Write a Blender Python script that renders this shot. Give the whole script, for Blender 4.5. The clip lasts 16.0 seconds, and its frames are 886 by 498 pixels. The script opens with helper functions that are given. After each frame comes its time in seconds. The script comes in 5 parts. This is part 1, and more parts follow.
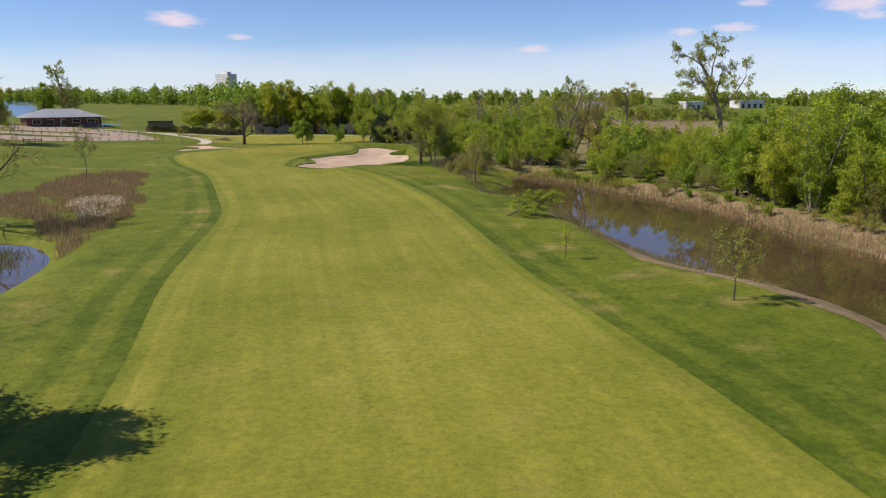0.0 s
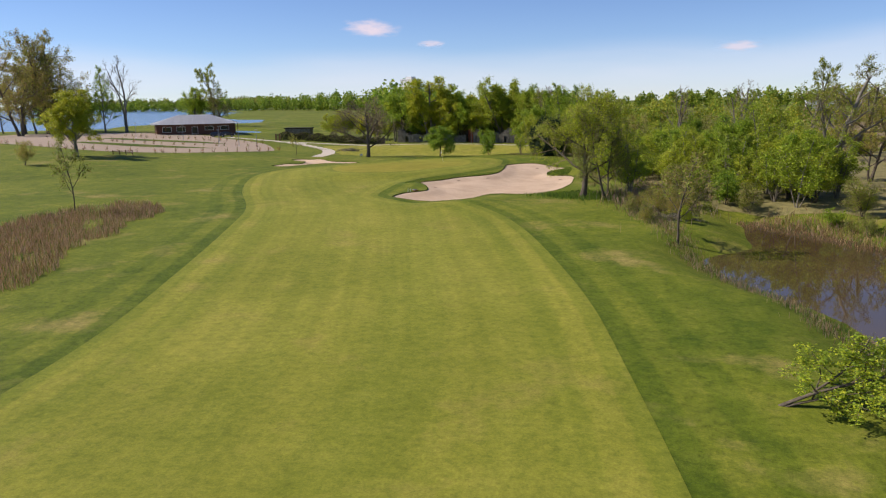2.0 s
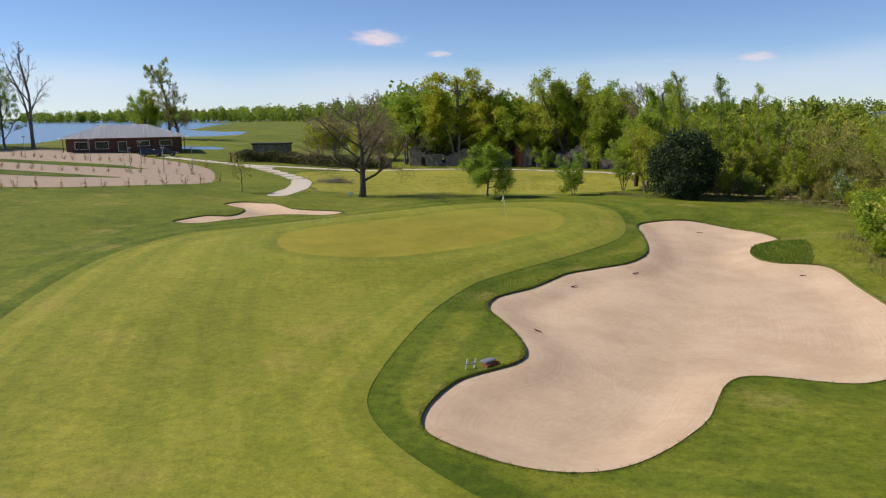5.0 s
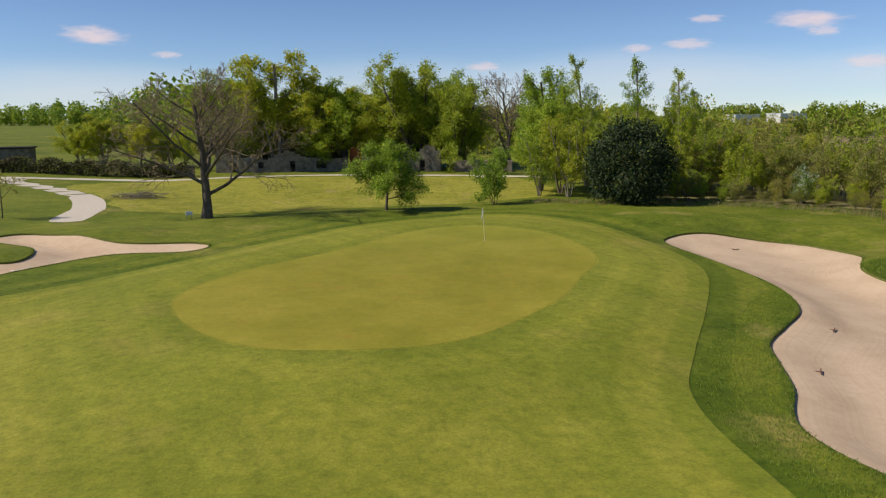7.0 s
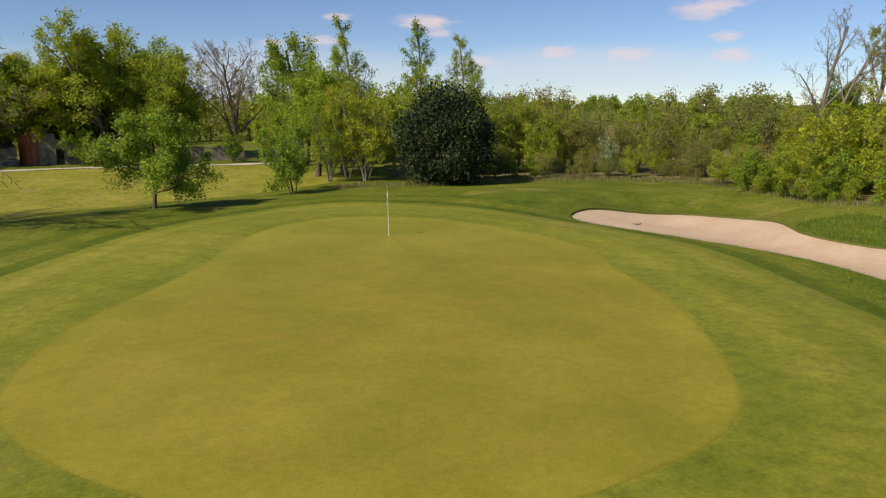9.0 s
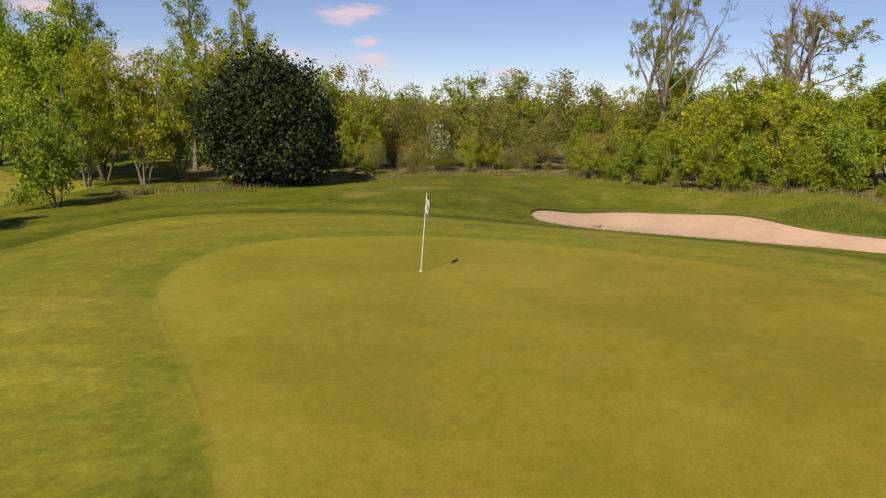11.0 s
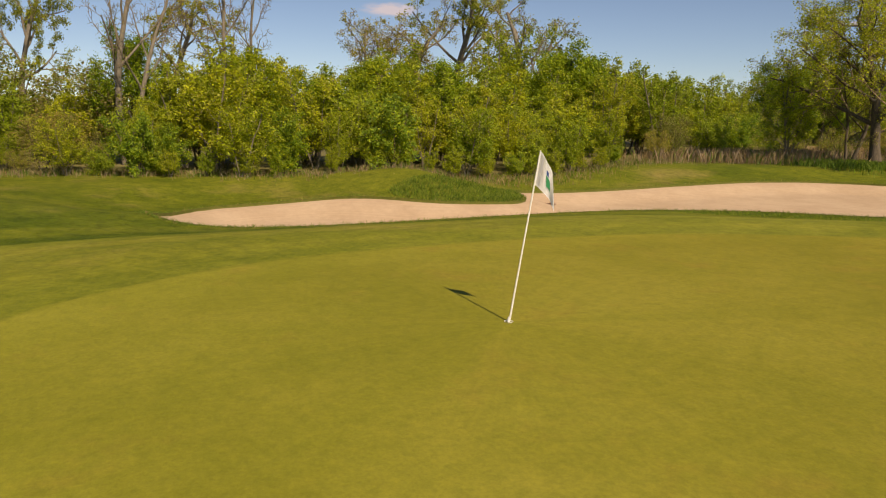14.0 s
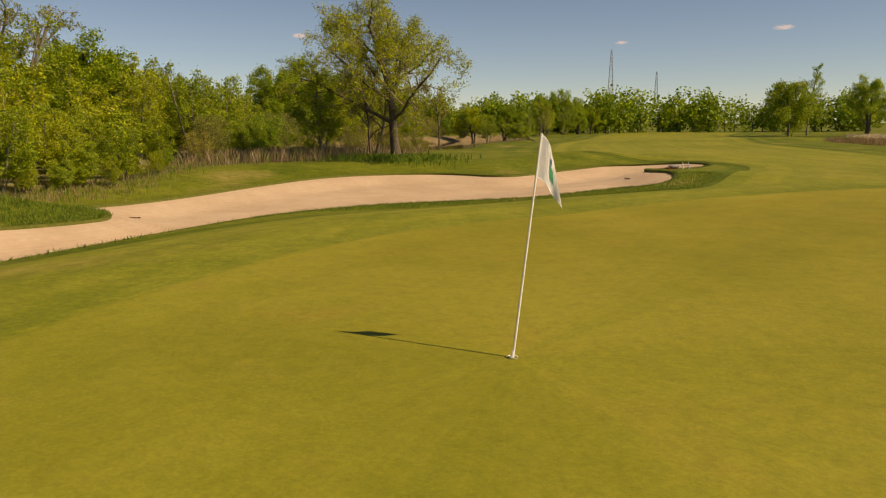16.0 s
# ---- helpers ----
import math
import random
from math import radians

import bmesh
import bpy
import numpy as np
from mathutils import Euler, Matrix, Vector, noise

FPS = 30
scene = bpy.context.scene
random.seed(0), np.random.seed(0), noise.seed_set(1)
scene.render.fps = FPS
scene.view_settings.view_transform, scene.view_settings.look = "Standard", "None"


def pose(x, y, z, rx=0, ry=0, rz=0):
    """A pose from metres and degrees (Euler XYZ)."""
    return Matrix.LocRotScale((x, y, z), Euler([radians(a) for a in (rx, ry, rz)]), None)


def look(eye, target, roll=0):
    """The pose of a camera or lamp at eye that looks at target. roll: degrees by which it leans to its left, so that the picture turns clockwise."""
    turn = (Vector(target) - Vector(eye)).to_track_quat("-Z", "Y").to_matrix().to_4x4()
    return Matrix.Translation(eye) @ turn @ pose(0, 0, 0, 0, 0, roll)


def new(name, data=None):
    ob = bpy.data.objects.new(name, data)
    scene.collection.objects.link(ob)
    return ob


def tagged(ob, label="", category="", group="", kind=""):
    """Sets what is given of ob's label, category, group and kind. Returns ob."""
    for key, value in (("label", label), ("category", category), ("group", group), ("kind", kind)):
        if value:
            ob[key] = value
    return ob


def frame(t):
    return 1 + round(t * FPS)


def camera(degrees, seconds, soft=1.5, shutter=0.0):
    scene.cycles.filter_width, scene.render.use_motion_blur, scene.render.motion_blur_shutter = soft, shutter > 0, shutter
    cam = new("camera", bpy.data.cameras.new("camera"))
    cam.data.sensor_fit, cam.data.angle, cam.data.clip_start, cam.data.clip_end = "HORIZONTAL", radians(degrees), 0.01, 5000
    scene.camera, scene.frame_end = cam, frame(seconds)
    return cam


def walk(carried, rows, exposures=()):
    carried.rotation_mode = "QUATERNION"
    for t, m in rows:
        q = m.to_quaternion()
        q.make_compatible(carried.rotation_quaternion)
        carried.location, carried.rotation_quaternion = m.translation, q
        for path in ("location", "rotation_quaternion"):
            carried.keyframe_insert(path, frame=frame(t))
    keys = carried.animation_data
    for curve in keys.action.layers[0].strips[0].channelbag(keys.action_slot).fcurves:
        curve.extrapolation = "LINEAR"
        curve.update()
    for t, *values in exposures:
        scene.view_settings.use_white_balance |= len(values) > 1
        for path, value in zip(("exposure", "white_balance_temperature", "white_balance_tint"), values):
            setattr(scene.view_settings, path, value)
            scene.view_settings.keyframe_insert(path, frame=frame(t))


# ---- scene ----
cam = camera(62.1, 16.0, 1.2)
PATH = [
    (0, (29.407, -184.297, 12.778), (29.443, -182.34, 12.366), -0.0),
    (0.5, (31.441, -171.28, 12.547), (31.311, -169.327, 12.135), -0.2),
    (1, (32.578, -158.162, 12.114), (32.317, -156.222, 11.705), -0.4),
    (1.5, (32.563, -145.057, 11.678), (32.186, -143.135, 11.273), -0.6),
    (2, (31.678, -132.214, 11.172), (31.218, -130.309, 10.775), -0.9),
    (2.5, (30.01, -119.388, 10.943), (29.495, -117.496, 10.55), -0.9),
    (3, (27.456, -107.162, 10.645), (26.914, -105.276, 10.258), -0.9),
    (3.5, (24.287, -95.653, 10.401), (23.747, -93.766, 10.017), -0.7),
    (3.7, (22.653, -91.526, 10.401), (22.122, -89.636, 10.015), -0.8),
    (5.8, (3.268, -55.707, 9.231), (2.925, -53.769, 8.876), -0.1),
    (6, (1.445, -53.281, 9.195), (1.18, -51.331, 8.837), 0.0),
    (6.5, (-3.252, -49.0, 8.648), (-3.29, -47.033, 8.293), -0.2),
    (7, (-7.533, -45.706, 7.88), (-7.325, -43.749, 7.523), -0.5),
    (7.5, (-10.792, -42.128, 7.322), (-10.349, -40.213, 6.953), -0.6),
    (8, (-13.595, -38.147, 6.855), (-12.904, -36.308, 6.478), -0.6),
    (8.5, (-15.714, -33.634, 6.293), (-14.814, -31.888, 5.915), -0.7),
    (10.8, (-16.206, -11.441, 4.25), (-14.562, -10.365, 3.874), 0.5),
    (11, (-15.891, -9.809, 4.21), (-14.188, -8.829, 3.833), 0.5),
    (11.5, (-14.839, -6.202, 3.944), (-13.012, -5.479, 3.572), 0.8),
    (12, (-13.738, -3.024, 3.58), (-11.821, -2.587, 3.213), 0.9),
    (12.5, (-12.696, -0.403, 3.236), (-10.733, -0.275, 2.876), 1.1),
    (13, (-11.251, 1.672, 2.885), (-9.291, 1.492, 2.529), 0.9),
    (13.5, (-9.543, 3.222, 2.633), (-7.637, 2.729, 2.28), 0.8),
    (14, (-7.683, 4.244, 2.462), (-5.878, 3.456, 2.115), 0.7),
    (14.5, (-5.903, 5.01, 2.311), (-4.259, 3.922, 1.971), 0.5),
    (15, (-4.557, 5.543, 2.215), (-3.125, 4.188, 1.88), 0.6),
    (15.5, (-3.459, 6.027, 2.197), (-2.278, 4.447, 1.865), -0.2),
    (16, (-2.499, 6.224, 2.195), (-1.591, 4.473, 1.862), -0.4),
]
walk(cam, [(t, look(e, g, r)) for t, e, g, r in PATH], [(0, 0.2, 6500, 17), (3.5, 0.2, 6550, 17), (6, 0.08, 6650, 11), (8.5, 0.03, 7000, 12), (11, 0.03, 7700, 23), (13, 0.0, 8500, 20), (14, 0.0, 9200, 16), (16, -0.06, 10900, 16)])
# ---------------------------------------------------------------- world and sun
SUN_FROM = Vector((-2.18, -0.25, 2.09)).normalized()
sun_height = math.asin(SUN_FROM.z)
world = bpy.data.worlds.new("world")
scene.world = world
world.use_nodes = True
wn = world.node_tree
sky = wn.nodes.new("ShaderNodeTexSky")
sky.sky_type, sky.sun_disc = "NISHITA", False
sky.sun_elevation, sky.sun_rotation = sun_height, radians(264)
sky.altitude, sky.air_density, sky.dust_density, sky.ozone_density = 1500, 0.9, 0.0, 5.0
tint = wn.nodes.new("ShaderNodeMix")
tint.data_type, tint.blend_type = "RGBA", "MULTIPLY"
tint.inputs[0].default_value, tint.inputs[7].default_value = 1.0, (0.93, 0.97, 1.06, 1)
wn.links.new(sky.outputs[0], tint.inputs[6])
wn.links.new(tint.outputs[2], wn.nodes["Background"].inputs[0])
wn.nodes["Background"].inputs[1].default_value = 0.1
sun_data = bpy.data.lights.new("sun", "SUN")
sun_data.energy, sun_data.angle, sun_data.color = 4.9, radians(0.53), (1.0, 0.93, 0.82)
sun = new("sun", sun_data)
sun.matrix_world = look(SUN_FROM * 400, (0, 0, 0))

# ---------------------------------------------------------------- materials


def material(name, roughness=0.8, specular=0.3):
    m = bpy.data.materials.new(name)
    m.use_nodes = True
    b = m.node_tree.nodes["Principled BSDF"]
    b.inputs["Roughness"].default_value = roughness
    b.inputs["Specular IOR Level"].default_value = specular
    return m, m.node_tree, b


def rgba(c):
    return (*c, 1.0)


def noise_node(nt, scale, detail=4.0, rough=0.55, stretch=(1, 1, 1), turn=0.0):
    co = nt.nodes.new("ShaderNodeTexCoord")
    mp = nt.nodes.new("ShaderNodeMapping")
    mp.inputs["Scale"].default_value = stretch
    mp.inputs["Rotation"].default_value = (0, 0, radians(turn))
    nt.links.new(co.outputs["Object"], mp.inputs[0])
    n = nt.nodes.new("ShaderNodeTexNoise")
    n.inputs["Scale"].default_value, n.inputs["Detail"].default_value, n.inputs["Roughness"].default_value = scale, detail, rough
    nt.links.new(mp.outputs[0], n.inputs["Vector"])
    return n.outputs["Fac"]


def ramp(nt, fac, stops):
    r = nt.nodes.new("ShaderNodeValToRGB")
    e = r.color_ramp.elements
    while len(e) < len(stops):
        e.new(0.5)
    for el, (p, c) in zip(e, stops):
        el.position, el.color = p, rgba(c)
    nt.links.new(fac, r.inputs[0])
    return r.outputs[0]


def blend(nt, fac, a, b, mode="MIX"):
    m = nt.nodes.new("ShaderNodeMix")
    m.data_type, m.blend_type = "RGBA", mode
    for value, socket in ((fac, m.inputs[0]), (a, m.inputs[6]), (b, m.inputs[7])):
        if isinstance(value, (int, float)):
            socket.default_value = value
        elif isinstance(value, tuple):
            socket.default_value = rgba(value)
        else:
            nt.links.new(value, socket)
    return m.outputs[2]


def bump(nt, b, height, strength=0.4, distance=0.05):
    n = nt.nodes.new("ShaderNodeBump")
    n.inputs["Strength"].default_value, n.inputs["Distance"].default_value = strength, distance
    nt.links.new(height, n.inputs["Height"])
    nt.links.new(n.outputs[0], b.inputs["Normal"])


def field(nt, name):
    n = nt.nodes.new("ShaderNodeAttribute")
    n.attribute_name = name
    return n.outputs["Fac"]


def sums(nt, op, a, b, c=None):
    n = nt.nodes.new("ShaderNodeMath")
    n.operation = op
    for i, v in enumerate((a, b) if c is None else (a, b, c)):
        if isinstance(v, (int, float)):
            n.inputs[i].default_value = v
        else:
            nt.links.new(v, n.inputs[i])
    return n.outputs[0]


def passes(nt, colour, name, width, tones, wobble=0.05):
    """Bands of tone, such as mower's passes, against the named distance, over a width in metres."""
    at = sums(nt, "MULTIPLY", field(nt, name), 1.0 / width)
    at = sums(nt, "MULTIPLY_ADD", sums(nt, "SUBTRACT", noise_node(nt, 0.9, 5, 0.65), 0.5), wobble, at)
    return blend(nt, 1.0, colour, ramp(nt, at, tones), "MULTIPLY")


def streaks(nt, colour, across, along, low, high):
    """Long thin streaks that follow the fairway's own curve."""
    co = nt.nodes.new("ShaderNodeTexCoord")
    sep = nt.nodes.new("ShaderNodeSeparateXYZ")
    nt.links.new(co.outputs["Object"], sep.inputs[0])
    vec = nt.nodes.new("ShaderNodeCombineXYZ")
    nt.links.new(sums(nt, "MULTIPLY", field(nt, "across"), across), vec.inputs[0])
    nt.links.new(sums(nt, "MULTIPLY", sep.outputs[1], along), vec.inputs[1])
    n = nt.nodes.new("ShaderNodeTexNoise")
    n.inputs["Scale"].default_value, n.inputs["Detail"].default_value, n.inputs["Roughness"].default_value = 1.0, 3.0, 0.6
    nt.links.new(vec.outputs[0], n.inputs["Vector"])
    return blend(nt, 1.0, colour, ramp(nt, n.outputs["Fac"], [(0.34, low), (0.66, high)]), "MULTIPLY")


def turf(name, dark, mid, light, patch=0.07, grain=6.0, dry=None, relief=0.35, clump=0.7, mown=(), lines=()):
    """Mown or rough grass: broad patches, tufts, fine grain, the mower's passes and other bands of tone."""
    m, nt, b = material(name, 0.85, 0.15)
    broad = ramp(nt, noise_node(nt, patch, 5, 0.6), [(0.36, dark), (0.5, mid), (0.66, light)])
    tuft = noise_node(nt, grain * 0.13, 5, 0.7)
    colour = blend(nt, 0.2 + 0.35 * clump, broad, ramp(nt, tuft, [(0.35, dark), (0.5, mid), (0.68, light)]))
    if dry:
        spots = ramp(nt, noise_node(nt, patch * 2.7, 6, 0.65), [(0.56, (0, 0, 0)), (0.72, (1, 1, 1))])
        colour = blend(nt, spots, colour, dry)
    for row in lines:
        colour = streaks(nt, colour, *row)
    for row in mown:
        colour = passes(nt, colour, *row)
    mottle = ramp(nt, noise_node(nt, grain * 0.6, 5, 0.75), [(0.32, (0.55, 0.61, 0.53)), (0.5, (1, 1, 1)), (0.68, (1.36, 1.29, 1.29))])
    colour = blend(nt, clump, colour, mottle, "MULTIPLY")
    fine = noise_node(nt, grain * 2.5, 4, 0.75)
    colour = blend(nt, 0.2 + 0.5 * clump, colour, ramp(nt, fine, [(0.3, (0.55,) * 3), (0.7, (1.35,) * 3)]), "MULTIPLY")
    nt.links.new(colour, b.inputs["Base Color"])
    bump(nt, b, fine, relief, 0.06)
    return m


def plain(name, a, c, scale=3.0, rough=0.8, relief=0.2, depth=0.02, stretch=(1, 1, 1), specular=0.3, metal=0.0):
    m, nt, b = material(name, rough, specular)
    n = noise_node(nt, scale, 6, 0.65, stretch)
    nt.links.new(ramp(nt, n, [(0.3, a), (0.7, c)]), b.inputs["Base Color"])
    b.inputs["Metallic"].default_value = metal
    if relief:
        bump(nt, b, n, relief, depth)
    return m


def leaf(name, stops, glow=0.45, gloss=0.55):
    """Leaves: each one its own shade, letting some light through."""
    m = bpy.data.materials.new(name)
    m.use_nodes = True
    nt = m.node_tree
    b = nt.nodes["Principled BSDF"]
    b.inputs["Roughness"].default_value = gloss
    b.inputs["Specular IOR Level"].default_value = 0.25
    g = nt.nodes.new("ShaderNodeNewGeometry")
    o = nt.nodes.new("ShaderNodeObjectInfo")
    c = ramp(nt, g.outputs["Random Per Island"], [(i / (len(stops) - 1), s) for i, s in enumerate(stops)])
    shift = ramp(nt, o.outputs["Random"], [(0.0, (0.78, 0.86, 0.8)), (0.5, (1, 1, 1)), (1.0, (1.22, 1.08, 0.95))])
    c = blend(nt, 1.0, c, shift, "MULTIPLY")
    nt.links.new(c, b.inputs["Base Color"])
    t = nt.nodes.new("ShaderNodeBsdfTranslucent")
    nt.links.new(c, t.inputs[0])
    mix = nt.nodes.new("ShaderNodeMixShader")
    mix.inputs[0].default_value = glow
    nt.links.new(b.outputs[0], mix.inputs[1])
    nt.links.new(t.outputs[0], mix.inputs[2])
    nt.links.new(mix.outputs[0], nt.nodes["Material Output"].inputs[0])
    return m


LIGHT_PASS, DARK_PASS, EVEN = (1.12, 1.08, 1.18), (0.82, 0.89, 0.74), (1, 1, 1)
ROUGH = turf("rough_grass", (0.06, 0.093, 0.005), (0.114, 0.141, 0.009), (0.19, 0.2, 0.024), 0.05, 4.0, (0.255, 0.21, 0.06), 0.5, 0.85, [
    ("edge", 8.0, [(0.0, (0.62, 0.74, 0.55)), (0.03, (0.72, 0.82, 0.62)), (0.14, (0.74, 0.83, 0.64)), (0.17, LIGHT_PASS), (0.32, LIGHT_PASS), (0.35, DARK_PASS), (0.5, DARK_PASS), (0.53, (1.08, 1.06, 1.1)), (0.68, (1.04, 1.03, 1.05)), (0.72, (0.93, 0.96, 0.9)), (0.9, EVEN)], 0.09)])
MEADOW = turf("meadow_grass", (0.15, 0.165, 0.014), (0.24, 0.235, 0.028), (0.34, 0.305, 0.055), 0.12, 4.0, (0.3, 0.23, 0.08), 0.5, 1.0)
FAIRWAY = turf("fairway_turf", (0.15, 0.166, 0.015), (0.198, 0.206, 0.023), (0.25, 0.241, 0.036), 0.06, 4.0, (0.243, 0.215, 0.042), 0.3, 0.62, [
    ("inset", 9.0, [(0.0, (0.84, 0.9, 0.8)), (0.1, (0.86, 0.92, 0.8)), (0.12, (1.09, 1.06, 1.14)), (0.24, (1.07, 1.05, 1.1)), (0.27, (0.9, 0.94, 0.86)), (0.42, (0.93, 0.96, 0.9)), (0.45, (1.03, 1.02, 1.04)), (0.7, EVEN)]),
    ("ring", 6.0, [(0.0, (1.08, 1.05, 1.02)), (0.015, (0.86, 0.91, 0.8)), (0.17, (0.9, 0.94, 0.84)), (0.23, (1.02, 1.03, 0.97)), (0.42, (1.01, 1.01, 0.97)), (0.48, (0.94, 0.97, 0.9)), (0.8, EVEN)], 0.09)],
    [(0.9, 0.03, (0.9, 0.92, 0.86), (1.08, 1.06, 1.1)), (0.2, 0.012, (0.9, 0.94, 0.86), (1.07, 1.04, 1.08))])
GREEN = turf("putting_green_turf", (0.18, 0.176, 0.017), (0.224, 0.209, 0.024), (0.275, 0.247, 0.036), 0.2, 9.0, (0.25, 0.2, 0.03), 0.2, 0.3, [
    ("inset_ring", 3.6, [(0.0, (0.86, 0.9, 0.8)), (0.03, (1.05, 1.06, 1.06)), (0.24, (1.03, 1.04, 1.03)), (0.4, (0.98, 0.98, 0.97)), (0.8, EVEN)]),
    # broad drift of tone: greener to the north, browner to the south
    ("south", 20.0, [(0.1, (0.97, 1.03, 1.0)), (0.45, EVEN), (0.8, (1.02, 0.98, 0.92))], 0.5)])


def raked_sand():
    """Pinkish sand with fine grain and the rake's grooves running along the bunker's edge."""
    m, nt, b = material("bunker_sand", 0.95, 0.2)
    colour = ramp(nt, noise_node(nt, 0.35, 5, 0.6), [(0.35, (0.46, 0.335, 0.225)), (0.65, (0.54, 0.405, 0.28))])
    colour = blend(nt, 0.6, colour, ramp(nt, noise_node(nt, 3.5, 6, 0.7), [(0.3, (0.86, 0.86, 0.86)), (0.7, (1.1, 1.1, 1.1))]), "MULTIPLY")
    groove = nt.nodes.new("ShaderNodeTexNoise")
    groove.noise_dimensions = "1D"
    groove.inputs["Scale"].default_value, groove.inputs["Detail"].default_value = 1.0, 2.0
    near = sums(nt, "MULTIPLY_ADD", noise_node(nt, 0.5, 3, 0.5), 1.5, sums(nt, "MULTIPLY", field(nt, "rim"), 9.0))
    nt.links.new(near, groove.inputs["W"])
    colour = blend(nt, 1.0, colour, ramp(nt, groove.outputs["Fac"], [(0.36, (0.965, 0.96, 0.955)), (0.6, (1.015, 1.015, 1.015))]), "MULTIPLY")
    nt.links.new(colour, b.inputs["Base Color"])
    bump(nt, b, groove.outputs["Fac"], 0.12, 0.03)
    return m


SAND = raked_sand()
SOIL = plain("turf_edge", (0.075, 0.095, 0.015), (0.15, 0.155, 0.035), 8.0, 0.95, 0.6, 0.05)
GRAVEL = plain("pale_gravel", (0.42, 0.37, 0.3), (0.57, 0.51, 0.42), 5.0, 0.95, 0.3, 0.02)
PARKING = plain("parking_gravel", (0.27, 0.205, 0.15), (0.38, 0.3, 0.22), 2.0, 0.95, 0.3, 0.02)
BANK = plain("dry_bank", (0.12, 0.09, 0.045), (0.3, 0.22, 0.11), 0.8, 0.95, 0.6, 0.15)
LITTER = plain("leaf_litter", (0.1, 0.095, 0.03), (0.26, 0.22, 0.085), 0.9, 0.95, 0.8, 0.15)
BARK = plain("bark", (0.06, 0.048, 0.034), (0.16, 0.13, 0.095), 9.0, 0.95, 0.6, 0.03, (1, 1, 0.25))
BARK_PALE = plain("pale_bark", (0.12, 0.105, 0.08), (0.26, 0.23, 0.18), 8.0, 0.95, 0.5, 0.03, (1, 1, 0.3))
TWIG = plain("twigs", (0.15, 0.115, 0.07), (0.26, 0.2, 0.125), 3.0, 0.95, 0)
LEAF_YELLOW = leaf("yellow_green_leaf", [(0.24, 0.33, 0.022), (0.36, 0.45, 0.03), (0.5, 0.56, 0.04)], 0.42)
LEAF_GREEN = leaf("fresh_green_leaf", [(0.115, 0.2, 0.02), (0.195, 0.31, 0.03), (0.3, 0.42, 0.045)], 0.42)
LEAF_OLIVE = leaf("olive_leaf", [(0.165, 0.21, 0.028), (0.26, 0.31, 0.038), (0.37, 0.4, 0.06)], 0.42)
LEAF_GOLD = leaf("golden_leaf", [(0.28, 0.29, 0.03), (0.4, 0.4, 0.04), (0.5, 0.49, 0.06)], 0.55)
LEAF_BUD = leaf("brown_bud", [(0.24, 0.19, 0.065), (0.34, 0.275, 0.1), (0.42, 0.36, 0.125)])
LEAF_DARK = leaf("dark_evergreen_leaf", [(0.01, 0.024, 0.008), (0.024, 0.045, 0.014), (0.06, 0.08, 0.028)], 0.1, 0.7)
LEAF_WHITE = leaf("white_blossom", [(0.6, 0.6, 0.52), (0.78, 0.78, 0.72)], 0.2)
LEAF_RED = leaf("red_shoot_leaf", [(0.144, 0.072, 0.036), (0.36, 0.06, 0.048), (0.432, 0.108, 0.072)])
STRAW = leaf("dry_grass_blade", [(0.2, 0.138, 0.0625), (0.35, 0.25, 0.125), (0.5, 0.388, 0.213)], 0.25, 0.8)
REED = leaf("dry_reed_blade", [(0.26, 0.19, 0.125), (0.39, 0.29, 0.2), (0.52, 0.41, 0.3)], 0.35, 0.8)
PLUME = leaf("pale_reed_plume", [(0.45, 0.39, 0.29), (0.62, 0.56, 0.44)], 0.3, 0.8)
BLADE = leaf("green_grass_blade", [(0.075, 0.15, 0.0225), (0.135, 0.225, 0.03), (0.24, 0.3, 0.06)], 0.3, 0.7)


def water_material(name, tint, relief, rough=0.04):
    m, nt, b = material(name, rough, 0.5)
    nt.links.new(ramp(nt, noise_node(nt, 0.07, 4), [(0.35, tint), (0.65, tuple(1.5 * c for c in tint))]), b.inputs["Base Color"])
    b.inputs["IOR"].default_value = 1.45
    bump(nt, b, noise_node(nt, 2.2, 3, 0.6), relief, 0.02)
    return m


WATER_BROWN = water_material("muddy_water", (0.06, 0.04, 0.019), 0.04, 0.02)
# the lake's bluish base carries sky reflection painted into the colour
WATER_LAKE = water_material("lake_water", (0.06, 0.11, 0.17), 1.0, 0.22)
TIMBER = plain("brown_timber", (0.09, 0.04, 0.025), (0.17, 0.08, 0.05), 3.0, 0.7, 0.2, 0.01, (1, 1, 6))
ROOF = plain("grey_metal_roof", (0.5, 0.515, 0.54), (0.6, 0.615, 0.64), 1.5, 0.5, 0.05, 0.01, (1, 1, 1), 0.5, 0.0)
STONE = plain("ruin_stone", (0.1, 0.085, 0.065), (0.27, 0.235, 0.185), 1.6, 0.95, 0.8, 0.08)
BRICK = plain("red_brick", (0.28, 0.07, 0.035), (0.4, 0.12, 0.06), 6.0, 0.9, 0.4, 0.02)
WHITE = plain("white_paint", (0.74, 0.74, 0.72), (0.82, 0.82, 0.8), 4.0, 0.5, 0.05, 0.003)
CLOTH = plain("white_flag_cloth", (0.84, 0.84, 0.86), (0.9, 0.9, 0.91), 9.0, 0.85, 0.15, 0.006)
LOGO = plain("green_print", (0.01, 0.2, 0.09), (0.02, 0.27, 0.12), 9.0, 0.8, 0)
PRINT_BLUE = plain("blue_print", (0.02, 0.07, 0.26), (0.03, 0.1, 0.34), 9.0, 0.8, 0)
